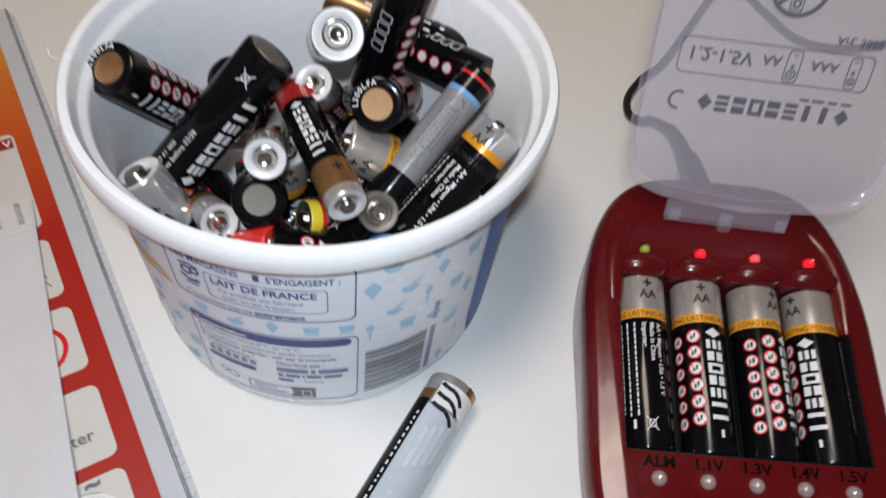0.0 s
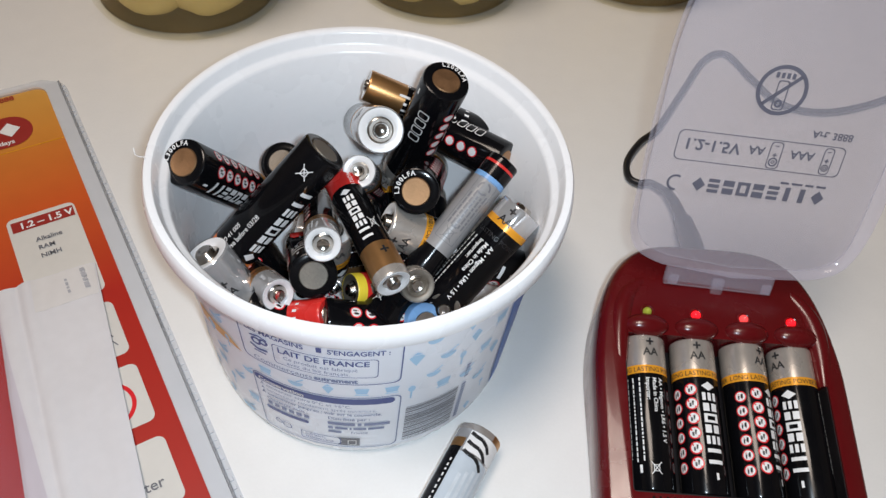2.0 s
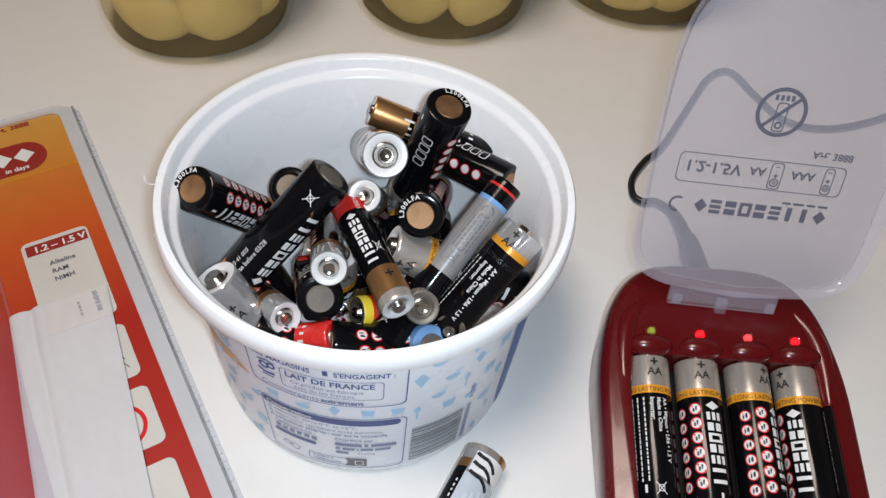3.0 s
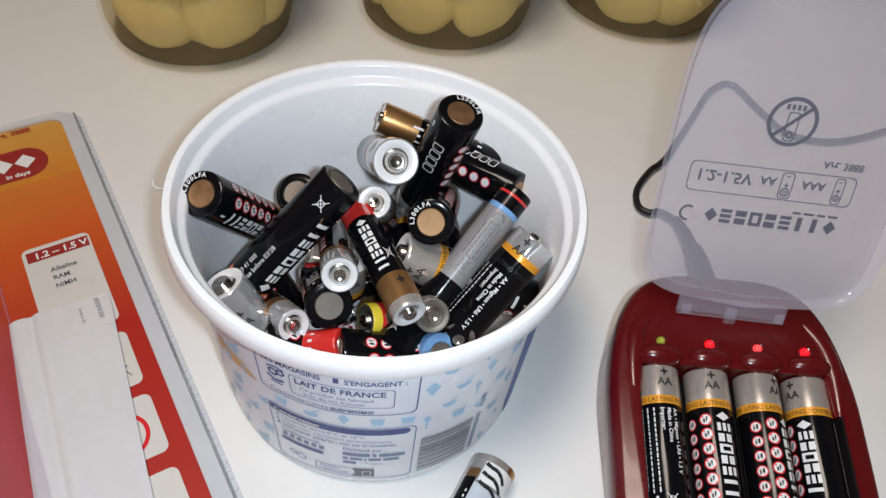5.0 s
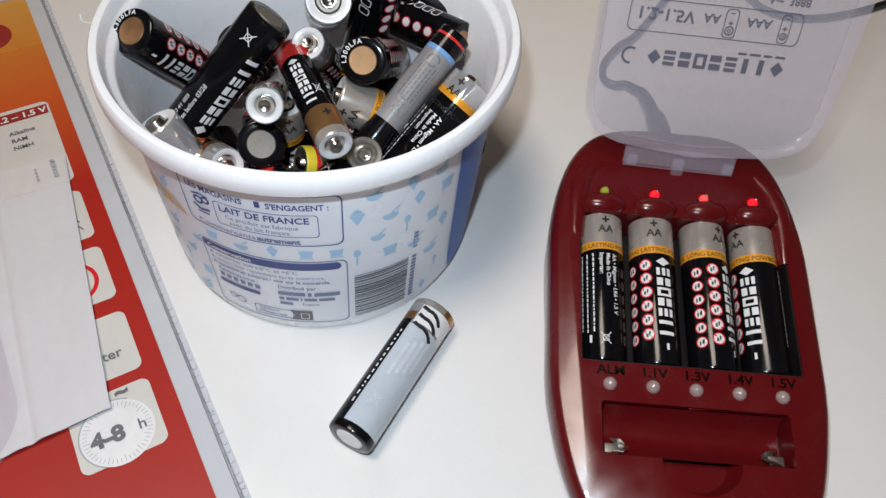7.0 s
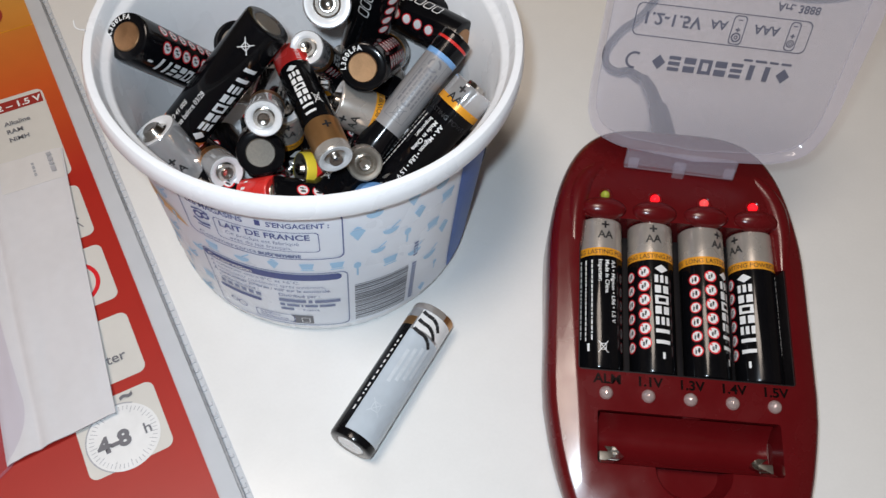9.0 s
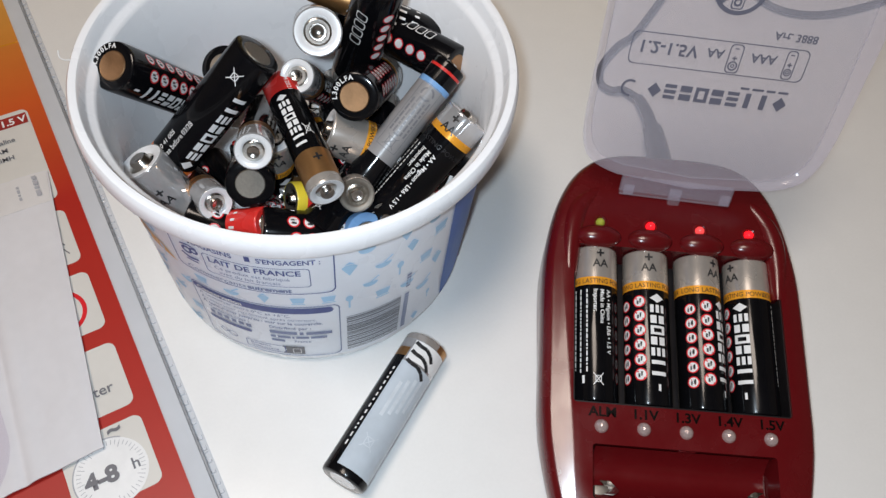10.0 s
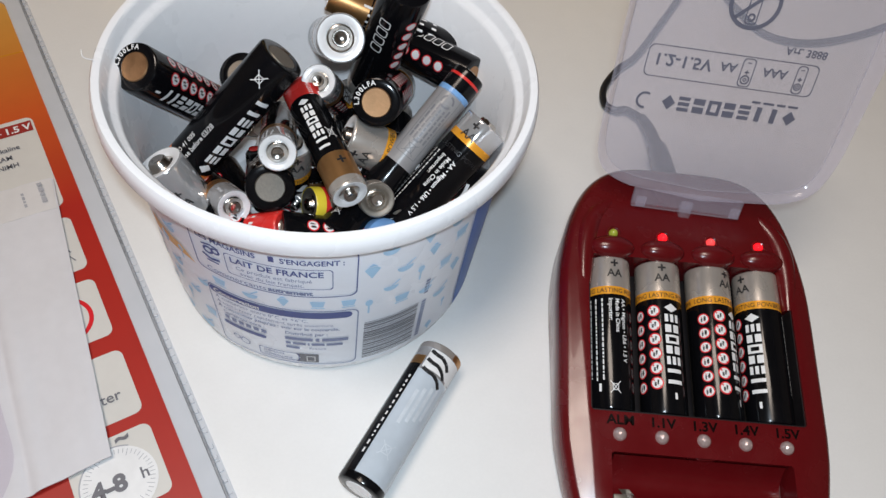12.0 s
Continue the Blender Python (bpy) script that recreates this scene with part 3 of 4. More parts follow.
def marks_grey(r, length, aaa=True):
    dark, white = Print(), Print()
    rnd = random.Random(5)
    dark.frame_box(-3.6 * MM, 12 * MM, 3.6 * MM, 35 * MM, 0.5 * MM, 0.14 * MM)
    for j in range(5):
        z = 17.5 * MM
        while z < 29 * MM:
            h = rnd.uniform(0.8, 2.4) * MM
            dark.rect((-2.8 + 1.25 * j) * MM, z, (-2.25 + 1.25 * j) * MM, z + h)
            z += h + 0.4 * MM
    for a in (0, 120, 240):   # the recycling arrows
        dark.ring(0, 32 * MM, 1.6 * MM, 2.2 * MM, 6, a, a + 85)
    dark.strokes([(-2 * MM, 12.7 * MM), (2 * MM, 16.5 * MM)], 0.2 * MM).strokes([(2 * MM, 12.7 * MM), (-2 * MM, 16.5 * MM)], 0.2 * MM)
    dark.frame_box(-1.3 * MM, 13.2 * MM, 1.3 * MM, 16.0 * MM, 0.2 * MM, 0.2 * MM).rect(-0.9 * MM, 17.0 * MM, 0.9 * MM, 17.6 * MM)
    return ((dark, PRINT_GREY),)


def marks_dark(r, length, aaa=False):
    dark = Print()
    for s in (-1.0, 9.5):
        dark.text("AA", s * MM, length - 12.5 * MM, 3.6 * MM, align="CENTER", bold=0.00006)
        dark.text("+", s * MM, length - 9.5 * MM, 4.6 * MM, align="CENTER", bold=0.00012)
    dark.text("LONG LASTING POWER", 0, length * 0.557, 2.0 * MM, align="CENTER")
    return ((dark, PRINT_BLACK),)


def end_code(r, body):
    """Small letters round the flat end."""
    p = Print()
    for k, ch in enumerate(body):
        a = radians(-14 * (k - (len(body) - 1) / 2))
        x, y = -r * 0.70 * math.sin(a), r * 0.70 * math.cos(a)
        p.text(ch, x, y, 2.0 * MM, turn=math.degrees(a), align="CENTER", bold=0.00005)
    return p.flat(Matrix.Translation((0, 0, -0.00042)) @ Matrix.Diagonal((-1, 1, 1, 1)))


def marks_plain(r, length, aaa=False):
    white = Print()
    rnd = random.Random(8)
    for j in range(5):
        z = 8 * MM
        while z < length * 0.7:
            h = rnd.uniform(1.0, 4.0) * MM
            white.rect((-5 + 2.4 * j) * MM, z, (-4.2 + 2.4 * j) * MM, z + h)
            z += h + rnd.uniform(0.5, 3) * MM
    return ((white, PRINT_WHITE),)


def marks_outline(r, length, aaa=False):
    """A black cell with a hollow name and a line of small print."""
    white, red = Print(), Print()
    for k in range(4):
        white.frame_box(-1.9 * MM, (9 + 3.6 * k) * MM, 1.9 * MM, (12 + 3.6 * k) * MM, 0.8 * MM, 0.3 * MM)
    white.text("AA • LR6 • 1.5 V", 8.5 * MM, 34 * MM, 1.8 * MM, turn=-90)
    for j in range(5):
        no_entry(red, white, -8.0 * MM, (9 + 4.6 * j) * MM, 1.8 * MM)
    white.rect(5.0 * MM, 3.5 * MM, 5.8 * MM, 5.8 * MM)
    return ((white, PRINT_WHITE), (red, PRINT_RED))


# kind: size, bands up the sleeve as (from, to, material) in parts of the length, printing, end disc, cap
KINDS = {
    "alkaline": (AA, ((0.0, 0.735, BLACK_SLEEVE), (0.735, 0.790, AMBER_BAND), (0.790, 1.0, SILVER_WRAP)), marks_alkaline, DULL_STEEL, WHITE_CAP, "black AA battery with an amber band and silver top"),
    "bronze": (AA, ((0.0, 0.735, BLACK_SLEEVE), (0.735, 0.790, AMBER_BAND), (0.790, 1.0, SILVER_WRAP)), marks_alkaline, WARM_REFLECTION_DISC, WHITE_CAP, "black AA battery showing its metal end, coloured by a warm reflection"),
    "outline": (AA, ((0.0, 0.90, BLACK_SLEEVE), (0.90, 1.0, SILVER_WRAP)), marks_outline, WARM_REFLECTION_DISC, WHITE_CAP, "black AA battery with warning signs and a metal end coloured by a warm reflection"),
    "orange": (AA, ((0.0, 0.87, BLACK_SLEEVE), (0.87, 0.955, ORANGE_BAND), (0.955, 1.0, SILVER_WRAP)), marks_large, DULL_STEEL, WHITE_CAP, "large black battery with an orange end band"),
    "thin_top": (AA, ((0.0, 0.83, BLACK_SLEEVE), (0.83, 0.875, AMBER_BAND), (0.875, 1.0, CLEAR_WRAP)), marks_alkaline, DULL_STEEL, WHITE_CAP, "black AA battery with a narrow amber band and pale top"),
    "gold": (AAA, ((0.0, 0.70, BLACK_SLEEVE), (0.70, 1.0, COPPER_WRAP)), marks_plain, DULL_STEEL, STEEL, "black and copper-coloured battery"),
    "silver": (AA, ((0.0, 0.55, BLACK_SLEEVE), (0.55, 0.60, AMBER_BAND), (0.60, 1.0, CLEAR_WRAP)), marks_dark, DULL_STEEL, WHITE_CAP, "silver-topped battery with a round pole"),
    "red_end": (AAA, ((0.0, 0.18, RED_SLEEVE), (0.18, 0.72, BLACK_SLEEVE), (0.72, 0.93, COPPER_WRAP), (0.93, 1.0, SILVER_WRAP)), marks_red_end, RED_SLEEVE, WHITE_CAP, "thin black AAA battery with a red end and copper top"),
    "grey": (AAA, ((0.0, 0.10, BLACK_SLEEVE), (0.10, 0.20, BLACK_SLEEVE), (0.20, 0.80, GREY_SLEEVE), (0.80, 0.84, BLUE_SLEEVE), (0.84, 0.93, BLACK_SLEEVE), (0.93, 0.95, RED_SLEEVE), (0.95, 1.0, BLACK_SLEEVE)), marks_grey, STEEL, STEEL, "grey and black AAA battery with a blue ring"),
    "steel": (AA, ((0.0, 0.80, BLACK_SLEEVE), (0.80, 1.0, SILVER_WRAP)), marks_alkaline, DULL_STEEL, DULL_STEEL, "black AA battery with a dull steel pole"),
    "steel_small": (AAA, ((0.0, 0.86, BLACK_SLEEVE), (0.86, 1.0, SILVER_WRAP)), marks_alkaline, DULL_STEEL, DULL_STEEL, "thin black AAA battery with a dull steel pole"),
    "small": (AAA, ((0.0, 0.72, BLACK_SLEEVE), (0.72, 0.80, COPPER_WRAP), (0.80, 1.0, CLEAR_WRAP)), marks_alkaline, STEEL, WHITE_CAP, "thin AAA battery with a pale round pole"),
    "red": (AAA, ((0.0, 0.85, RED_SLEEVE), (0.85, 1.0, SILVER_WRAP)), marks_plain, STEEL, STEEL, "red AAA battery lying among black ones"),
    "yellow": (AAA, ((0.0, 0.93, RED_SLEEVE), (0.93, 1.0, YELLOW_SLEEVE)), marks_plain, DULL_STEEL, DULL_STEEL, "red and yellow AAA battery"),
    "blue": (AA, ((0.0, 0.75, BLUE_SLEEVE), (0.75, 1.0, SILVER_WRAP)), marks_plain, STEEL, STEEL, "pale blue battery lying among black ones"),
    "marked": (AA, ((0.0, 0.045, BLACK_SLEEVE), (0.045, 0.79, PALE_SLEEVE), (0.79, 0.955, CLEAR_WRAP), (0.955, 1.0, SILVER_WRAP)), None, WHITE_CAP, WHITE_CAP, "grey AA battery with three hand-drawn black strokes"),
}
BUILT = {}
FACE = Vector((0.0, -0.62, 0.78))


def battery_meshes(kind):
    if kind in BUILT:
        return BUILT[kind]
    (r, length, pole_r, pole_h), bands, marks, disc, cap, label = KINDS[kind]
    out = []
    for a, b, mat in bands:
        z0, z1 = a * length, b * length
        prof = []
        if a == 0.0:
            prof += [(r * 0.61, -0.0001), (r * 0.90, -0.00032), (r * 0.97, 0.0), (r, 0.0007)]
        else:
            prof += [(r, z0)]
        if b == 1.0:
            prof += [(r, z1 - 0.0006), (r * 0.985, z1 - 0.0001), (r * 0.95, z1 + 0.0001), (r * 0.93, z1 - 0.0003)]
        else:
            prof += [(r, z1)]
        out.append(("sleeve" if mat in (BLACK_SLEEVE, GREY_SLEEVE, RED_SLEEVE, BLUE_SLEEVE) else "band", mesh_of("sleeve", lathe(prof, 40), mat)))
    out.append(("end_disc", mesh_of("end_disc", lathe([(0, -0.0003), (r * 0.40, -0.0003), (r * 0.57, -0.00035), (r * 0.615, 0.0), (r * 0.62, 0.0006)], 32), disc)))
    out.append(("cap_ring", mesh_of("cap_ring", lathe([(r * 0.945, length - 0.0002), (r * 0.92, length + 0.0001), (r * 0.70, length), (r * 0.62, length - 0.0003), (r * 0.56, length - 0.0010)], 32), cap)))
    out.append(("pole", mesh_of("pole", lathe([(r * 0.60, length - 0.0009), (pole_r * 1.35, length - 0.0008), (pole_r * 1.12, length - 0.0003), (pole_r * 1.02, length + pole_h * 0.7), (pole_r * 0.85, length + pole_h), (pole_r * 0.55, length + pole_h), (pole_r * 0.45, length + pole_h * 0.85), (0, length + pole_h * 0.85)], 28), POLE_STEEL)))
    if marks:
        for p, mat in marks(r, length, r < 0.006):
            out.append(("printing", mesh_of("printing", p.wrap(r + 0.00006), mat, smooth=False)))
    if disc is WARM_REFLECTION_DISC and r > 0.006:
        out.append(("end_code", mesh_of("end_code", end_code(r, "L300LFA" if kind == "bronze" else "L200LFA"), PRINT_WHITE, smooth=False)))
    BUILT[kind] = out
    return out


def battery(kind, foot, head, spin=0.0, group="batteries in the tub", label=""):
    """A cell with its flat end at foot and its pole towards head. spin turns its print about its length."""
    foot, head = Vector(foot) * MM, Vector(head) * MM
    z = (head - foot).normalized()
    f = FACE - z * FACE.dot(z)
    if f.length < 0.05:
        f = Vector((1, 0, 0)) - z * z.x
    y = -f.normalized()
    x = y.cross(z)
    m = Matrix.Translation(foot) @ Matrix((x, y, z)).transposed().to_4x4() @ Matrix.Rotation(radians(spin), 4, "Z")
    ob = thing("battery", m, label or KINDS[kind][5], "battery", group)
    for name, me in battery_meshes(kind):
        part(name, me, None, ob)
    return ob


battery("bronze", (-79.1, 183.8, 71.0), (-62.9, 207.1, 31.1), 30)
battery("orange", (-38.8, 185.3, 76.6), (-69.9, 171.9, 41.1), -32)
battery("red_end", (-35.3, 190.1, 60.3), (-17.9, 150.3, 61.1), 0)
battery("small", (-42.4, 193.8, 44.4), (-37.6, 157.8, 68.0), 120)
battery("silver", (-29.7, 232.9, 44.9), (-23.1, 195.7, 76.0), 30)
battery("outline", (-4.6, 202.2, 90.4), (-15.4, 211.6, 43.4), 10)
battery("gold", (12.1, 222.4, 52.2), (-28.3, 227.0, 67.0), 0)
battery("outline", (17.9, 206.7, 54.0), (-20.2, 237.1, 50.1), 40)
battery("bronze", (-12.1, 179.8, 67.0), (-5.9, 218.3, 37.5), 100)
battery("grey", (-10.3, 167.4, 44.5), (15.5, 194.9, 66.0), 0)
battery("thin_top", (-9.5, 156.3, 30.0), (21.1, 181.1, 59.0), -180)
battery("alkaline", (-41.1, 159.6, 51.1), (-48.5, 196.4, 19.6), 0)
battery("silver", (-51.4, 157.7, 9.0), (-72.5, 165.0, 52.0), 8)
battery("small", (-74.0, 187.0, 24.0), (-52.0, 157.3, 44.5), 60)
battery("red", (-36.5, 151.4, 43.1), (-72.0, 161.8, 20.4), 0)
battery("small", (-23.0, 213.3, 31.4), (-29.2, 188.0, 66.0), 10)
battery("alkaline", (24.0, 177.0, 33.0), (-19.8, 178.6, 53.3), -20)
battery("steel_small", (-18.0, 189.0, 20.8), (-10.6, 157.8, 50.0), 0)
battery("steel", (-21.7, 188.4, 4.6), (-20.2, 156.9, 42.1), 0)
battery("yellow", (6.0, 177.0, 26.0), (-30.9, 160.5, 43.0), 0)
battery("alkaline", (-38.1, 149.6, 42.1), (8.1, 156.1, 27.2), 50)
battery("blue", (-7.4, 151.0, 39.1), (-33.3, 172.1, 3.3), 0)
battery("steel_small", (0.8, 189.1, 11.7), (-2.1, 156.4, 40.0), 0)
battery("alkaline", (-54.9, 203.2, 53.0), (-45.1, 225.6, 10.6), -100)
battery("alkaline", (-61.0, 157.0, 38.1), (-15.8, 146.6, 22.2), 45)
battery("alkaline", (-41.7, 177.3, 3.3), (-37.3, 177.2, 52.0), 50)


def filler():
    """The cells that lie under the visible ones."""
    rnd = random.Random(21)
    kinds = ("alkaline", "bronze", "small", "outline", "red_end", "silver", "alkaline")
    for k in range(34):
        ring, turn = rnd.uniform(0, 30), rnd.uniform(0, 360)
        z = 9 + 9.0 * (k // 9) + rnd.uniform(-1, 1)
        c = Vector((TUB_X / MM + ring * math.cos(radians(turn)), TUB_Y / MM + ring * math.sin(radians(turn)), z))
        a = turn + 90 + rnd.uniform(-35, 35)
        d = Vector((math.cos(radians(a)), math.sin(radians(a)), rnd.uniform(-0.12, 0.12))).normalized() * 24
        battery(kinds[k % 7], c - d, c + d, rnd.uniform(0, 360))


filler()


def loose_battery():
    ob = battery("marked", (-12.1, 87.7, 7.15), (11.6, 130.5, 7.15), 0, "single battery", "grey AA battery with three hand-drawn black strokes lying on the table")
    r = AA[0] + 0.00006
    dark, white, strokes, tint, brown = Print(), Print(), Print(), Print(), Print()
    dark.rect(-10.5 * MM, 2.0 * MM, -5.6 * MM, 40.2 * MM)
    brown.rect(-10.5 * MM, 40.2 * MM, -5.4 * MM, 43.4 * MM)
    brown.rect(2.6 * MM, 46.6 * MM, 9.0 * MM, 49.0 * MM)
    white.rect(-4.9 * MM, 39.5 * MM, 8.0 * MM, 46.5 * MM)
    rnd = random.Random(2)
    z = 8.0
    small = Print()
    while z < 36:
        h = rnd.uniform(0.8, 2.2)
        small.rect(-7.1 * MM, z * MM, -6.5 * MM, (z + h * 0.7) * MM)
        z += h + 0.5
    for k, z in enumerate((44.4, 41.3, 38.0)):
        s = -4.6 + 0.1 * k
        strokes.strokes([(s * MM, (z + 1.3) * MM), ((s + 1.9) * MM, (z + 0.6) * MM), ((s + 4.2) * MM, (z + 0.5) * MM), ((s + 6.2) * MM, (z - 0.5) * MM), ((s + 7.8) * MM, (z - 2.2) * MM)], 1.25 * MM)
    x, z = -0.8 * MM, 11.5 * MM
    tint.strokes([(x - 2 * MM, z - 2.2 * MM), (x + 2 * MM, z + 2.2 * MM)], 0.25 * MM).strokes([(x - 2 * MM, z + 2.2 * MM), (x + 2 * MM, z - 2.2 * MM)], 0.25 * MM)
    tint.frame_box(x - 1.3 * MM, z - 1.4 * MM, x + 1.3 * MM, z + 1.4 * MM, 0.3 * MM, 0.25 * MM)
    for j in range(4):
        tint.bars((-2.6 + 1.9 * j) * MM, (20 + 1.5 * j) * MM, [1.1 * MM], 12 * MM, MM)
    for name, p, mat, lift in (("dark_side", dark, BLACK_SLEEVE, 0), ("copper_patch", brown, COPPER_WRAP, 0), ("white_patch", white, PRINT_WHITE, 0), ("printing", small, PRINT_WHITE, 0.00006), ("pen_strokes", strokes, PRINT_BLACK, 0.00008), ("faint_printing", tint, PRINT_PALE, 0.00004)):
        part(name, p.wrap(r + lift), mat, ob, smooth=False)


loose_battery()

# ---- the charger ----
SLOPE, CH_YAW = radians(10.3), -3.7
CHARGER = Matrix.Translation((0.0872, 0.0997, 0.0179)) @ Matrix.Rotation(radians(CH_YAW), 4, "Z") @ Matrix.Rotation(SLOPE, 4, "X")


def table_level(v):
    """The table's height in the charger's sloping frame, at v along it."""
    return -(0.0179 + v * math.sin(SLOPE)) / math.cos(SLOPE)


def cut_out(bm, mat, cutters):
    """The mesh of bm less the cutters."""
    ob = bpy.data.objects.new("solid", mesh_of("solid", bm, mat))
    scene.collection.objects.link(ob)
    temp = []
    for c in cutters:
        o = bpy.data.objects.new("cutter", mesh_of("cutter", c, BAY_DARK))
        scene.collection.objects.link(o)
        temp.append(o)
        mod = ob.modifiers.new("cut", "BOOLEAN")
        mod.operation, mod.object, mod.solver = "DIFFERENCE", o, "EXACT"
    me = bpy.data.meshes.new_from_object(ob.evaluated_get(bpy.context.evaluated_depsgraph_get()))
    for o in (ob, *temp):
        bpy.data.objects.remove(o)
    me.set_sharp_from_angle(angle=radians(35))
    return me


BAYS = (-25.4, -8.9, 7.9, 24.2)


def charger():
    t = thing("battery_charger", CHARGER, "dark red glossy plastic battery charger holding four black batteries, lid open", "charger")
    rings = []
    for scale, w in ((0.955, None), (0.985, -0.0135), (1.0, -0.0075), (0.998, -0.0045), (0.985, -0.0022), (0.962, -0.0007), (0.93, 0.0)):
        ring = []
        for u, v in superellipse(-0.0014, 0.022, 0.0413 * scale, 0.0705 * (1 - (1 - scale) * 0.6), 4.0, 96):
            u = -0.001 + (u + 0.001) * (1 + 0.9 * min(v - 0.0, 0.0) * 3.0 - 0.9 * max(v - 0.05, 0.0) * 2.0)
            low = table_level(v)
            ring.append((u, v, low + 0.0006 if w is None else max(w, low * (0.75 if w < -0.01 else 0.5 if w < -0.006 else 0.3))))
        rings.append(ring)
    body = loft(rings)
    bay = loft([[(x, y, z) for x, y in rounded(-0.0333, 0.0068, 0.0322, 0.0572, 0.0012)] for z in (-0.0150, 0.01)])
    slot = loft([[(x, y, z) for x, y in rounded(-0.0282 + g, -0.0206 + g, 0.0270 - g, -0.0042 - g, 0.001)] for z, g in ((-0.0085, 0.0012), (0.01, 0.0))])
    notch = loft([[(0.0002 + (0.0118 - g) * math.cos(2 * math.pi * k / 32), -0.0200 + (0.0098 - g * 0.8) * math.sin(2 * math.pi * k / 32), z) for k in range(32)] for z, g in ((-0.0060, 0.003), (0.0, 0.0006), (0.01, 0.0))])
    part("body", cut_out(body, CHARGER_RED, (bay, slot, notch)), None, t)
    # thin added sheets line the compartments, black and dark red for the shade inside
    shade_sheet = box(-0.0330, 0.0070, -0.0149, 0.0319, 0.0570, -0.0146)
    part("compartment_floor", shade_sheet, BAY_BLACK, t, smooth=False)
    for x0, x1, y0, y1 in ((-0.0332, -0.0328, 0.0070, 0.0570), (0.0317, 0.0321, 0.0070, 0.0570), (-0.0328, 0.0317, 0.0069, 0.0073)):
        part("compartment_side", box(x0, y0, -0.0146, x1, y1, -0.0006), BAY_BLACK, t, smooth=False)
    part("slot_floor", box(-0.0268, -0.0192, -0.0084, 0.0256, -0.0056, -0.0081), BAY_DARK, t, smooth=False)
    # the round cradle of the small slot, and its sprung contacts
    arcs = [(-0.0196 + 0.0144 * j / 14, -0.0079 + 0.0058 * (2 * j / 14 - 1) ** 2) for j in range(15)]
    trough = loft([[(x, y, z) for y, z in arcs] + [(x, y, z - 0.0003) for y, z in reversed(arcs)] for x in (-0.0262, 0.0250)])
    part("cradle", trough, CHARGER_RED, t)
    part("cradle_bridge", box(-0.0022, -0.0052, -0.0060, 0.0030, -0.0042, -0.0010, 0.0003), CHARGER_RED, t)
    for x, turn in ((-0.0235, 1), (0.0222, -1)):
        c = smooth_path([(x - 0.0020 * turn, -0.0192, -0.0030), (x - 0.0004 * turn, -0.0184, -0.0022), (x + 0.0012 * turn, -0.0172, -0.0036), (x + 0.0004 * turn, -0.0158, -0.0052), (x - 0.0012 * turn, -0.0146, -0.0042)], 5)
        part("contact", loft([[p, p + Vector((0.0030 * turn, 0, 0.0003)), p + Vector((0.0030 * turn, 0, 0.0006)), p + Vector((0, 0, 0.0003))] for p in c]), STEEL, t, "bright sprung contact")
    for x0, x1 in ((-0.0262, -0.0222), (0.0205, 0.0248)):
        part("contact_clip", box(x0, -0.0194, -0.0072, x1, -0.0160, -0.0036, 0.0004), DULL_STEEL, t, "small grey metal clip")
    # rounded hoods over the pole ends
    for u in BAYS:
        u *= MM
        hood = []
        for lift in range(9):
            a = math.pi / 2 * lift / 8.3
            hood.append([(u + 0.0074 * math.cos(a) * math.cos(2 * math.pi * k / 28), 0.0602 + 0.0040 * math.cos(a) * math.sin(2 * math.pi * k / 28), -0.0006 + 0.0038 * math.sin(a)) for k in range(28)])
        part("hood", loft(hood), CHARGER_RED, t)
    for u in BAYS:
        part("contact_plate", box(u * MM - 0.004, 0.0070, -0.0120, u * MM + 0.004, 0.0078, -0.0015, 0.0002), STEEL, t, "bright steel contact plate")
    # broad soft shoulders beside the rear deck
    for path in (((-0.0345, 0.046), (-0.0340, 0.060), (-0.0312, 0.071), (-0.0240, 0.0785)), ((0.0322, 0.044), (0.0325, 0.058), (0.0302, 0.069), (0.0240, 0.0780))):
        spine = smooth_path([Vector((x, y, -0.0026)) for x, y in path], 8)
        part("shoulder", tube(spine, lambda q: 0.0022 + 0.0018 * math.sin(math.pi * q), 20), CHARGER_RED, t)
    # lamps
    dome = [(0.0024, -0.0004), (0.0022, 0.0006), (0.0015, 0.0014), (0.0007, 0.0018), (0, 0.0019)]
    for u, mat, note in zip((-25.0, -8.7, 7.4, 23.4), (LED_GREEN, LED_RED, LED_PALE_RED, LED_RED), ("dim green indicator lamp", "glowing red indicator lamp", "pale glowing red indicator lamp", "glowing red indicator lamp")):
        lens = part("indicator", lathe([(r * 0.62, z * 0.8) for r, z in dome], 20), mat, t, note)
        lens.location = (u * MM, 0.0650, 0.0002)
        part("bezel", lathe([(0.0017, 0.0), (0.0021, 0.0003), (0.0025, 0.0)], 20), CHARGER_RED, lens)
    for k in range(5):
        lens = part("indicator", lathe([(r * 0.85, z) for r, z in dome], 20), LENS_CLEAR, t, "clear unlit indicator lamp")
        lens.location = ((-25 + 12.5 * k) * MM, 0.0002, 0.0002)
    p = Print()
    for k, body in enumerate(("ALM", "1.1V", "1.3V", "1.4V", "1.5V")):
        p.text(body, (-24.6 + 12.5 * k) * MM, 3.1 * MM, 3.9 * MM, align="CENTER", stretch=1.1, bold=0.00010)
    part("lettering", p.flat(Matrix.Translation((0, 0, 0.00015))), PRINT_CHARGER, t, smooth=False)
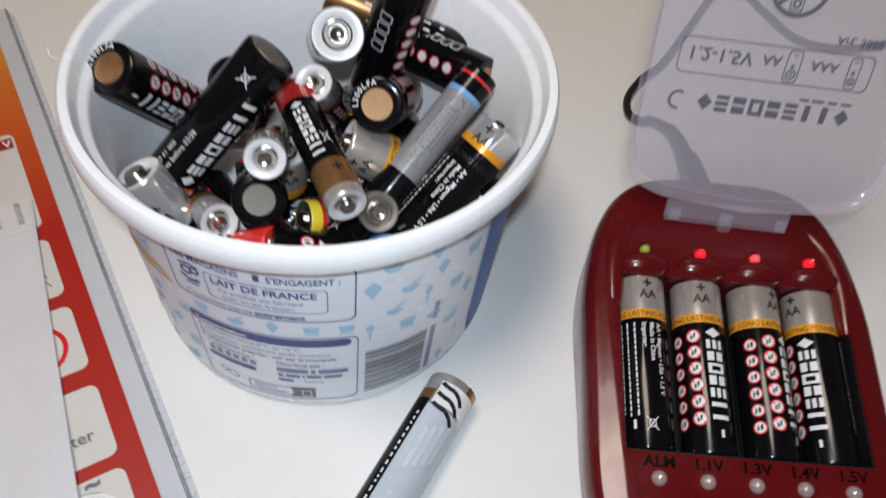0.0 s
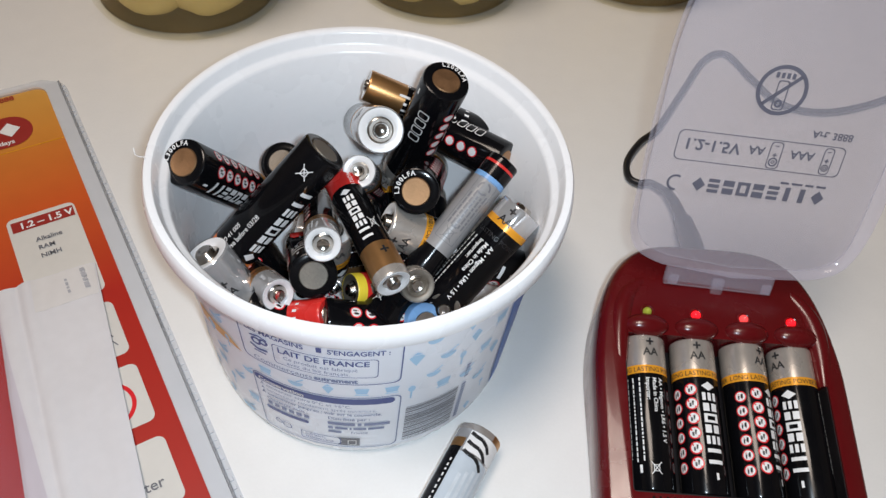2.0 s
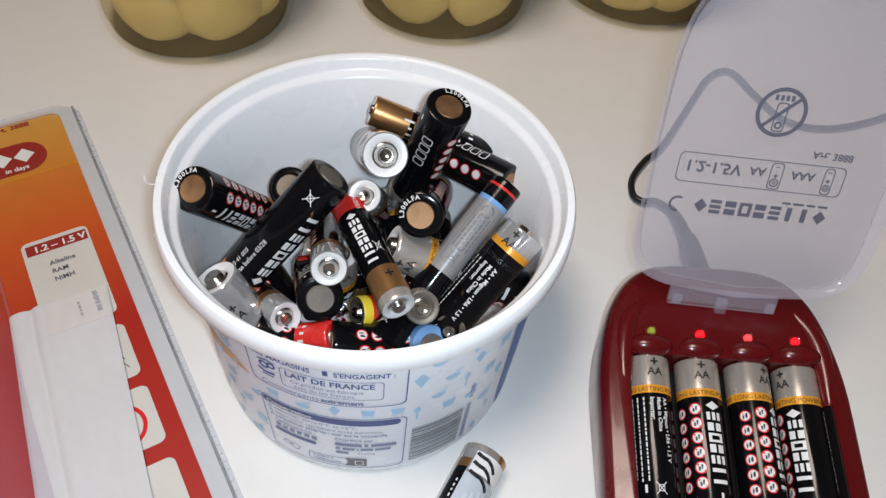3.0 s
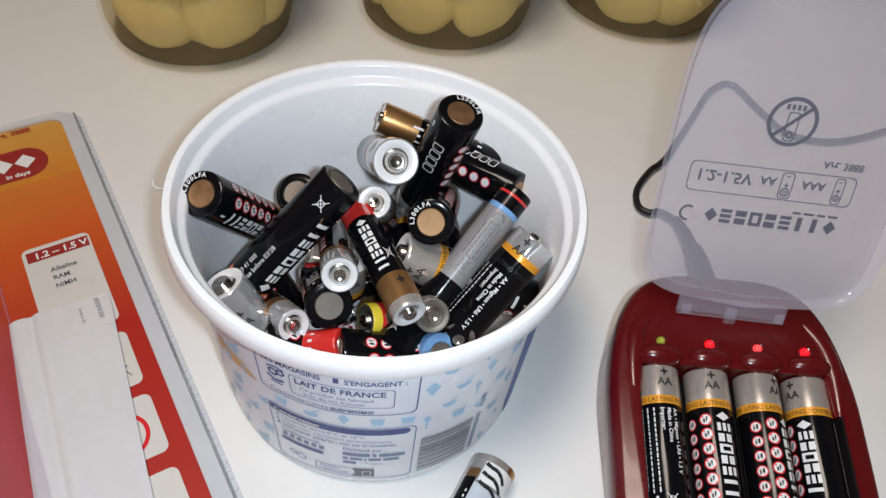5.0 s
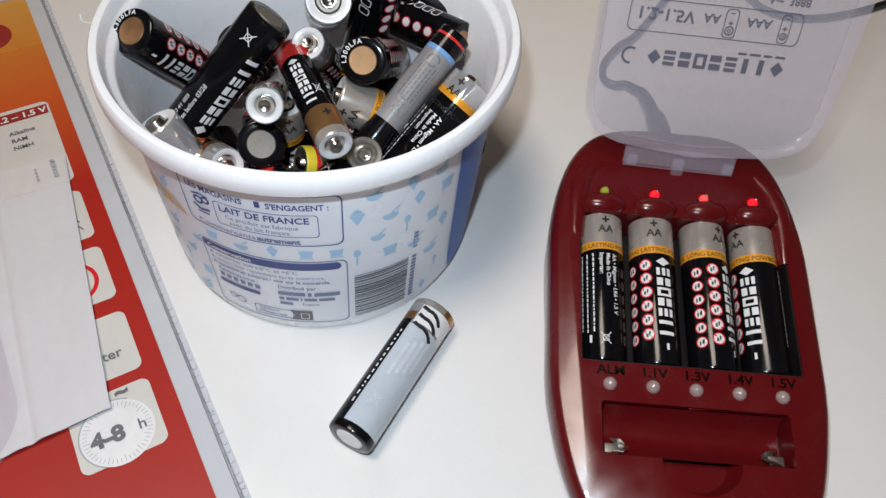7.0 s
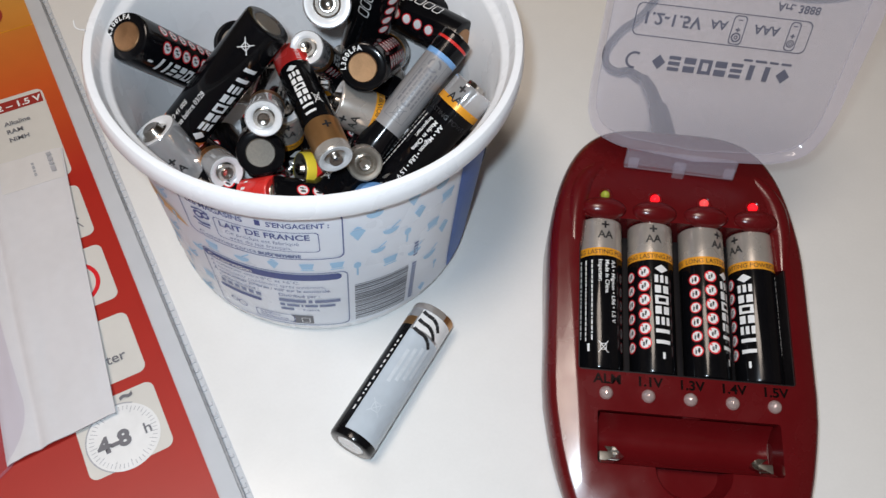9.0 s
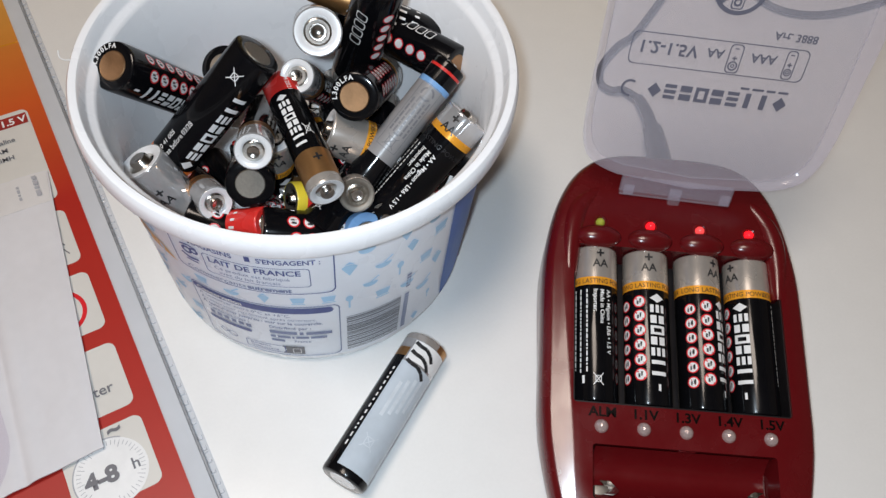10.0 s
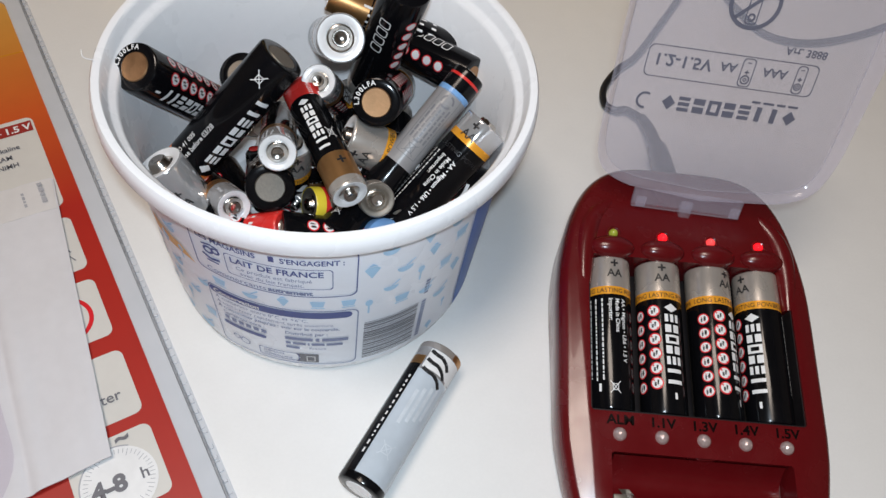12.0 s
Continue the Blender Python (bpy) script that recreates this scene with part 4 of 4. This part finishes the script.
    for u, spin in zip(BAYS, (-160, 9, 43, -46)):
        foot, head = CHARGER @ Vector((u * MM, 0.0076, -0.0066)), CHARGER @ Vector((u * MM, 0.0566, -0.0066))
        battery("alkaline", foot / MM, head / MM, spin, "batteries in the charger", "black AA battery with an amber band, sitting in the charger")
    return t


CHARGER_OB = charger()

LID = Matrix.Translation((0.094, 0.1885, 0.065)) @ Matrix.Rotation(radians(-6), 4, "Z") @ Matrix.Rotation(radians(66), 4, "X")


def lid(owner):
    def ring(inset, h, n=96):
        out = []
        upper, lower = (superellipse(0.0020, 0.0215, 0.0393 - inset, 0.0525 - inset, e, n) for e in (3.9, 12.0))
        for x, y in upper[:n // 2] + lower[n // 2:]:
            low = min(max((0.004 - y) / 0.03, 0.0), 1.0)          # towards the hinge the corners are tighter and the wall is lower
            x = 0.0020 + (x - 0.0020) * (1 - 0.035 * low)
            y += 0.0068 * (abs(x - 0.0020) / 0.037) ** 2.6 * low
            out.append((x, y, h * (1 - 0.5 * low) if h > 0 else h))
        return out

    t = part("lid", loft([ring(0.0034, -0.0008), ring(0.0030, -0.0003), ring(0.0030, 0.0004)]), LID_PLASTIC, owner, "open milky clear plastic lid")
    t.matrix_basis = CHARGER.inverted() @ LID
    part("side_wall", loft([ring(0.0030, -0.0006), ring(0.0018, 0.0004), ring(0.0008, 0.0022), ring(0.0002, 0.0046), ring(0.0011, 0.0046), ring(0.0018, 0.0022), ring(0.0027, 0.0010), ring(0.0032, 0.0004)], False, False), LID_EDGE, t)
    part("hinge_strip", box(-0.0195, -0.0365, -0.0010, 0.0168, -0.0300, 0.0012, 0.0004), LID_EDGE, t)
    for x in (-0.0185, 0.0128):
        part("hinge_lug", box(x, -0.0358, 0.0012, x + 0.0034, -0.0322, 0.0020, 0.0004), LID_EDGE, t)
    part("catch", box(-0.0034, -0.0398, -0.0004, 0.0006, -0.0325, 0.0016, 0.0005), LID_EDGE, t)
    p = Print()
    p.frame_box(-27.2 * MM, 7.2 * MM, 24.5 * MM, 17.0 * MM, 1.8 * MM, 0.28 * MM)
    p.text("1.2-1.5V", -25.0 * MM, 14.3 * MM, 4.9 * MM, flip=True, bold=0.00010, stretch=1.06)
    p.text("AA", -4.9 * MM, 14.2 * MM, 3.7 * MM, flip=True, bold=0.00008)
    p.text("AAA", 8.0 * MM, 14.2 * MM, 3.7 * MM, flip=True, bold=0.00008)
    p.text("Art. 3888", 12.6 * MM, 21.2 * MM, 3.2 * MM, flip=True, bold=0.00006)
    for x, w in ((1.4, 2.0), (18.0, 1.6)):
        p.frame_box((x - 0) * MM, 7.7 * MM, (x + 2 * w) * MM, 16.4 * MM, 1.2 * MM, 0.3 * MM)
        p.ring((x + w) * MM, 9.9 * MM, 1.0 * MM * w / 2, 1.45 * MM * w / 2, 16).ring((x + w) * MM, 9.9 * MM, 0.3 * MM, 0.6 * MM, 10)
        p.text("+", (x + w) * MM, 13.0 * MM, 2.4 * MM, flip=True, align="CENTER", bold=0.0001).rect((x + w - 0.6) * MM, 14.9 * MM, (x + w + 0.6) * MM, 15.2 * MM)
    # maker's name as plain blocks with a bracket-shaped sign before it
    q = Print()
    brand_blocks(q, 0, 4.6 * MM, 0, 42.5 * MM, 9)
    q.bm.transform(Matrix.Translation((-19.4 * MM, 2.2 * MM, 0)) @ Matrix(((0, 1, 0, 0), (-1, 0, 0, 0), (0, 0, 1, 0), (0, 0, 0, 1))))
    p.bars(8.0 * MM, 3.2 * MM, [2.6 * MM, 3.4 * MM, 2.6 * MM, 3.0 * MM], 0.7 * MM, 0.9 * MM)
    p.ring(-24.4 * MM, -0.4 * MM, 2.0 * MM, 2.7 * MM, 14, 60, 280)
    # a barred ring with a cell in it
    p.ring(-0.6 * MM, 32 * MM, 6.4 * MM, 7.6 * MM, 32)
    p.line(-5.4 * MM, 27.4 * MM, 4.2 * MM, 36.6 * MM, 1.1 * MM)
    p.frame_box(-2.4 * MM, 26.0 * MM, 1.2 * MM, 35 * MM, 0.9 * MM, 0.35 * MM).ring(-0.6 * MM, 28.0 * MM, 0.6 * MM, 1.2 * MM, 12)
    p.bars(-3.6 * MM, 35.6 * MM, [1.0 * MM, 1.0 * MM, 1.0 * MM, 1.0 * MM], 1.6 * MM, 0.6 * MM)
    part("lettering", p.flat(Matrix.Translation((0, 0, 0.0006))), PRINT_LID, t, smooth=False)
    part("lettering", q.flat(Matrix.Translation((0, 0, 0.0006))), PRINT_LID, t, smooth=False)


lid(CHARGER_OB)


def cable():
    t = thing("charger_cable", pose(0, 0, 0), "black charger cable lying in a loop on the table", "cable")
    pts = [(104, 210, 13), (101.5, 222, 9), (98.7, 243, 4.5), (92.5, 250.0, 3), (87.6, 250.0, 2.5), (83.6, 254, 2.2), (85.0, 264, 2.2), (93.0, 276, 2.2), (103, 286, 2.2), (122, 315, 2.2), (138, 339, 2.2), (151, 345, 2.2), (159, 327, 2.2), (169, 308, 2.2), (190, 303.5, 2.2), (222, 314, 2.2), (262, 336, 2.2)]
    part("lead", tube(smooth_path([Vector(p) * MM for p in pts[2:]], 8), 0.0015, 10), CABLE_BLACK, t)
    part("plug", tube(smooth_path([Vector((96, 194, 14)) * MM, Vector((97.2, 205, 13)) * MM, Vector((98.4, 215, 10.5)) * MM, Vector((99.2, 224, 8)) * MM], 5), lambda s: 0.0046 - 0.0008 * s, 14), CABLE_BLACK, t, "thick black plug body")
    part("strain_relief", tube(smooth_path([Vector((99.2, 224, 8)) * MM, Vector((99.0, 236, 6)) * MM, Vector((97.6, 244.6, 4.3)) * MM], 5), lambda s: 0.0027 - 0.0008 * s, 12), CABLE_BLACK, t)


cable()

# ---- the blister card ----
CARD = Matrix.Translation((-0.1702, 0.3006, 0.0)) @ Matrix.Rotation(radians(-60.85), 4, "Z") @ Matrix.Diagonal((0.992, 0.995, 1, 1))


def card_print_up(p, q, body, size, printer, align="LEFT", bold=0.0, stretch=1.0):
    """Lettering that reads across the card, its head towards the card's head."""
    printer.text(body, p * MM, -q * MM, size * MM, turn=90, align=align, bold=bold, stretch=stretch)


def blister_card():
    # in this frame x runs down the card's long edge and -y runs in from it
    t = thing("blister_card", CARD, "orange and red printed cardboard in a clear plastic blister pack", "packaging")
    part("card", loft([[(x, y, z) for x, y in rounded(2.5 * MM, -190 * MM, 300 * MM, -4.3 * MM, 6 * MM)] for z in (0.0006, 0.0012)]), CARD_PRINT, t, smooth=False)

    part("backing_sheet", loft([[(x, y, z) for x, y in rounded(0.0, -195 * MM, 303 * MM, 4.1 * MM, 9 * MM)] for z in (0.0001, 0.00055)]), SHELL_FLANGE, t, "clear plastic backing sheet")
    edge, inner = rounded(0.6 * MM, -194 * MM, 302.4 * MM, 1.3 * MM, 8.4 * MM), rounded(5.0 * MM, -189.6 * MM, 298 * MM, -4.4 * MM, 5 * MM)
    flange = loft([[(x, y, z) for x, y in o] for o, z in ((edge, 0.0013), (edge, 0.0021), (inner, 0.0021), (inner, 0.0013))], False, False)
    part("flange", flange, SHELL_FLANGE, t, "clear plastic border")
    part("seam", tube(smooth_path([Vector((0.004, 0.0018, 0.0016)), Vector((0.15, 0.0018, 0.0016)), Vector((0.30, 0.0018, 0.0016))], 4), 0.00045, 6), SHELL_SEAM, t)
    teeth = bmesh.new()
    rnd = random.Random(3)
    x = 0.004
    while x < 0.298:
        w, h = rnd.uniform(0.0005, 0.0016), rnd.uniform(0.0008, 0.0011)
        x += w + rnd.uniform(0.0008, 0.0034)
        vs = [teeth.verts.new(c) for c in ((x, 0.0022, 0.0006), (x + w, 0.0022, 0.0006), (x + w, 0.0036, 0.0006), (x, 0.0036, 0.0006), (x + 0.0001, 0.0024, h), (x + w - 0.0001, 0.0024, h), (x + w - 0.0001, 0.0034, h), (x + 0.0001, 0.0034, h))]
        for f in ((0, 1, 5, 4), (1, 2, 6, 5), (2, 3, 7, 6), (3, 0, 4, 7), (4, 5, 6, 7)):
            teeth.faces.new([vs[i] for i in f])
    part("crimped_edge", teeth, SHELL_FLANGE, t, "crimped clear plastic edge", smooth=False)["kind"] = "stuff"
    lift = Matrix.Translation((0, 0, 0.0013))
    red, white, line, low = Print(), Print(), Print(), Print()
    line.rect(39.9 * MM, -190 * MM, 40.5 * MM, -4.4 * MM)
    for p0, p1 in ((77.5, 124.6), (130.2, 154.0), (158.7, 182.2), (188.2, 211.5), (215.4, 238.6)):
        grey = Print()
        grey.poly(rounded(p0 * MM, -35 * MM, p1 * MM, -10.4 * MM, 2.6 * MM))
        part("picture_panel", grey.flat(lift), GREY_BOX, t, smooth=False)
    card_print_up(84.0, 31, "1.2 – 1.5 V", 4.4, white, bold=0.00012, stretch=1.0)
    chemistry, tester, ticks, hours, wave, leaf, oval_marks = (Print() for _ in range(7))
    for k, body in enumerate(("Alkaline", "RAM", "NiMH")):
        card_print_up(92.5 + 4.2 * k, 27, body, 2.9, chemistry, bold=0.00006)
    card_print_up(205.0, 28.2, "Tester", 5.0, tester, bold=0.00004)
    dial_p, dial_q = 229.4 * MM, -23.0 * MM
    for k in range(48):
        a = radians(7.5 * k)
        r0 = 8.4 if k % 4 else 7.6
        ticks.line(dial_p + r0 * MM * math.cos(a), dial_q + r0 * MM * math.sin(a), dial_p + 9.8 * MM * math.cos(a), dial_q + 9.8 * MM * math.sin(a), 0.16 * MM)
    card_print_up(232.2, 30.6, "4-8", 7.0, hours, bold=0.00032, stretch=1.02)
    card_print_up(231.6, 17.2, "h", 5.0, hours, bold=0.00006)
    card_print_up(219.0, 20.6, "~", 6.4, wave, bold=0.00026)
    wave.ring(216.6 * MM, -24.2 * MM, 0.7 * MM, 1.0 * MM, 16).ring(216.6 * MM, -24.2 * MM, 1.6 * MM, 1.9 * MM, 20)
    # leaf drawing
    leaf.strokes([(146 * MM, -14 * MM), (141 * MM, -17 * MM), (136 * MM, -18 * MM), (133.5 * MM, -16 * MM)], 0.5 * MM)
    leaf.strokes([(150 * MM, -13.4 * MM), (146 * MM, -15.6 * MM), (143 * MM, -18.6 * MM)], 0.4 * MM)
    # maker's oval, its letters as plain shapes
    red.poly([(28 * MM + 9.4 * MM * math.sin(radians(a)), (-14.4 - 9) * MM + 9 * MM * math.cos(radians(a))) for a in range(-90, 91, 12)] + [(37.4 * MM, -120 * MM), (18.6 * MM, -120 * MM)])
    for k in range(6):
        oval_marks.poly(((22.6 * MM, -(23.2 + 9 * k) * MM), (27.1 * MM, -(27.4 + 9 * k) * MM), (31.6 * MM, -(23.2 + 9 * k) * MM), (27.1 * MM, -(19.0 + 9 * k) * MM)))
    days = Print()
    card_print_up(35.6, 32.0, "in days", 3.4, days, bold=0.00008)
    card_print_up(8.4, 33.0, "Art. 3888", 4.0, low, bold=0.00010)
    dial = Print().disc(dial_p, dial_q, 10.6 * MM, 40)
    # grey half ring: the shadow along one edge of the dial, drawn as colour
    shadow_line = Print().ring(dial_p, dial_q, 10.5 * MM, 10.9 * MM, 40, 150, 330)
    ring = Print().ring(171.5 * MM, -22.6 * MM, 7.2 * MM, 8.6 * MM, 32)
    bar = Print().rect(79.6 * MM, -33.6 * MM, 85.0 * MM, -11.2 * MM)
    for name, p, mat, up in (
        ("dial_disc", dial, PRINT_WHITE, 0.00012), ("dial_shadow", shadow_line, PRINT_FAINT, 0.00018), ("dial_ticks", ticks, PRINT_FAINT, 0.00024), ("hours_lettering", hours, PRINT_GREY, 0.00036),
        ("red_ring", ring, PRINT_RED, 0.00012), ("heading_bar", bar, PRINT_DARK_RED, 0.00012), ("border_line", line, AMBER_BAND, 0), ("maker_oval", red, PRINT_DARK_RED, 0.00012),
        ("maker_shapes", oval_marks, PRINT_WHITE, 0.00024), ("lettering", white, PRINT_WHITE, 0.00024), ("lettering", days, PRINT_WHITE, 0.00024), ("lettering", chemistry, PRINT_GREY, 0.00036), ("lettering", tester, PRINT_GREY, 0.00036),
        ("wave_sign", wave, PRINT_GREY, 0.00036), ("leaf_drawing", leaf, PRINT_GREY, 0.00036), ("lettering", low, PRINT_DARK_RED, 0.00012),
    ):
        part(name, p.flat(Matrix.Translation((0, 0, up)) @ lift), mat, t, smooth=False)
    # the clear dome
    rings = []
    for inset, z in ((0.0, 0.0016), (0.0006, 0.006), (0.0016, 0.011), (0.004, 0.0145), (0.008, 0.0160)):
        rings.append([(x, y, z) for x, y in rounded((60 + inset * 1000) * MM, (-168 + inset * 1000) * MM, (226 - inset * 1000) * MM, (-45.5 - inset * 1000) * MM, 0.020 - inset * 0.5, 8)])
    dome = part("dome", loft(rings, False, True), SHELL_CLEAR, t, "clear bulging plastic dome")
    rim = [Vector((x, y, 0.0020)) for x, y in rounded(59 * MM, -169 * MM, 227 * MM, -44.6 * MM, 0.021, 8)]
    part("dome_rim", tube(rim + rim[:1], 0.0005, 6), SHELL_CLEAR, t)


blister_card()


def leaflet_height(a, b):
    """Millimetres above the table across (a) and along (b) the folded sheet: a slack fold near one side, soft waves."""
    fold = 0.21 + 0.10 * b
    ridge = 1.5 * math.exp(-((a - fold - 0.10) / 0.085) ** 2) - 1.1 * math.exp(-((a - fold) / 0.035) ** 2) + 0.9 * math.exp(-((a - fold + 0.10) / 0.07) ** 2)
    side = 1 - min(1.0, a / 0.06)
    wave = 0.7 * noise.noise(Vector((a * 2.6, b * 4, 2))) + 0.22 * noise.noise(Vector((a * 9, b * 14, 5)))
    return 2.9 + 0.6 * ridge * (0.55 + 0.45 * math.cos(1.2 * b)) + wave - 0.9 * side * side - 0.6 * max(0.0, (a - 0.9) / 0.1) ** 2 + 0.8 * a * a * b


def paper(corners, ranges, lift, nu, nv, thick):
    """A bent sheet over part of the leaflet."""
    tl, tr, br, bl = (Vector(c) for c in corners)
    (a0, a1), (b0, b1) = ranges
    bm = bmesh.new()
    tops, lows = [], []
    for j in range(nv + 1):
        for i in range(nu + 1):
            a, b = a0 + (a1 - a0) * i / nu, b0 + (b1 - b0) * j / nv
            p = (tl * (1 - a) + tr * a) * (1 - b) + (bl * (1 - a) + br * a) * b
            h = leaflet_height(a, b) + lift
            tops.append(bm.verts.new((p.x * MM, p.y * MM, h * MM)))
            lows.append(bm.verts.new((p.x * MM, p.y * MM, (h - thick) * MM)))
    w = nu + 1
    for j in range(nv):
        for i in range(nu):
            k = j * w + i
            bm.faces.new((tops[k], tops[k + 1], tops[k + w + 1], tops[k + w]))
            bm.faces.new((lows[k], lows[k + w], lows[k + w + 1], lows[k + 1]))
    edge = [i for i in range(nu)] + [j * w + nu for j in range(nv)] + [nv * w + i for i in range(nu, 0, -1)] + [j * w for j in range(nv, 0, -1)]
    for a, b in zip(edge, edge[1:] + edge[:1]):
        bm.faces.new((tops[b], tops[a], lows[a], lows[b]))
    return bm


def leaflet():
    corners = ((111, -45.0, 0), (111.8, -10.9, 0), (221.8, -22.6, 0), (223, -54.5, 0))
    t = thing("folded_leaflet", CARD, "folded white paper leaflet lying on the printed card", "leaflet")
    part("sheet", paper(corners, ((0, 1), (0, 1)), 0.0, 48, 72, 0.45), PAPER, t)
    part("flap", paper(corners, ((0.36, 0.985), (0.004, 0.135)), 0.16, 20, 8, 0.12), PAPER_THIN, t, "thin see-through paper flap")
    p = Print()
    p.bars(113.5 * MM, -16.6 * MM, [1.4 * MM, 2.2 * MM, 1.2 * MM, 2.6 * MM], 1.6 * MM, 0.7 * MM)
    p.bars(116 * MM, -22.4 * MM, [1.0 * MM, 1.4 * MM, 0.8 * MM, 1.4 * MM], 0.9 * MM, 0.7 * MM)
    part("printing", p.flat(Matrix.Translation((0, 0, 0.0037))), PRINT_FAINT, t, smooth=False)


leaflet()


# ---- jars of preserved fruit ----
def jar(x, y, r, seed):
    t = thing("glass_jar", pose(x, y, 0), "glass jar of pale yellow preserved fruit in amber brine", "jar", "glass jars on the table")
    g = 0.0020
    outer = [(0, 0.0016), (r * 0.62, 0.0014), (r * 0.80, 0.0003), (r * 0.88, 0.0), (r * 0.955, 0.0015), (r * 0.99, 0.005), (r, 0.011), (r, 0.095), (r * 0.97, 0.104), (r * 0.86, 0.112), (r * 0.80, 0.116), (r * 0.80, 0.130)]
    inner = [(r * 0.80 - g, 0.130), (r * 0.80 - g, 0.116), (r * 0.86 - g, 0.110), (r * 0.97 - g, 0.102), (r - g, 0.095), (r - g, 0.012), (r * 0.955 - g, 0.0040), (r * 0.87, 0.0026), (r * 0.80, 0.0028), (0, 0.0036)]
    part("glass", lathe(outer + inner, 64), JAR_GLASS, t)
    k = 0.0002
    fill = [(0, 0.0036 + k), (r * 0.80, 0.0028 + k), (r * 0.87, 0.0026 + k), (r * 0.955 - g - k, 0.0042), (r - g - k, 0.0122), (r - g - k, 0.094), (0, 0.094)]
    part("brine", lathe(fill, 64), SYRUP, t, "clear amber liquid")
    rnd = random.Random(seed)
    n = 6
    for level in range(3):
        for j in range(n):
            a = 2 * math.pi * (j + 0.5 * (level % 2)) / n + rnd.uniform(-0.1, 0.1)
            bm = bmesh.new()
            bmesh.ops.create_icosphere(bm, subdivisions=3, radius=1.0)
            for v in bm.verts:
                q = v.co.copy()
                wob = 1 + 0.10 * noise.noise(q * 1.4 + Vector((seed, j, level)))
                if q.x < -0.1:
                    q.x = -0.1 + (q.x + 0.1) * 0.35
                v.co = Vector((q.x * 0.0140, q.y * 0.0225, q.z * 0.0185 * (1 - 0.15 * q.z))) * wob
            fruit = part("fruit_piece", bm, FRUIT, t)
            fruit.matrix_basis = Matrix.Rotation(a, 4, "Z") @ pose(r - 0.0168, 0, 0.0250 + 0.029 * level, rnd.uniform(-8, 8), rnd.uniform(-8, 8), 0)


jar(-0.1240, 0.3782, 0.0487, 1)
jar(0.0023, 0.4034, 0.0490, 2)
jar(0.1154, 0.4256, 0.0494, 3)
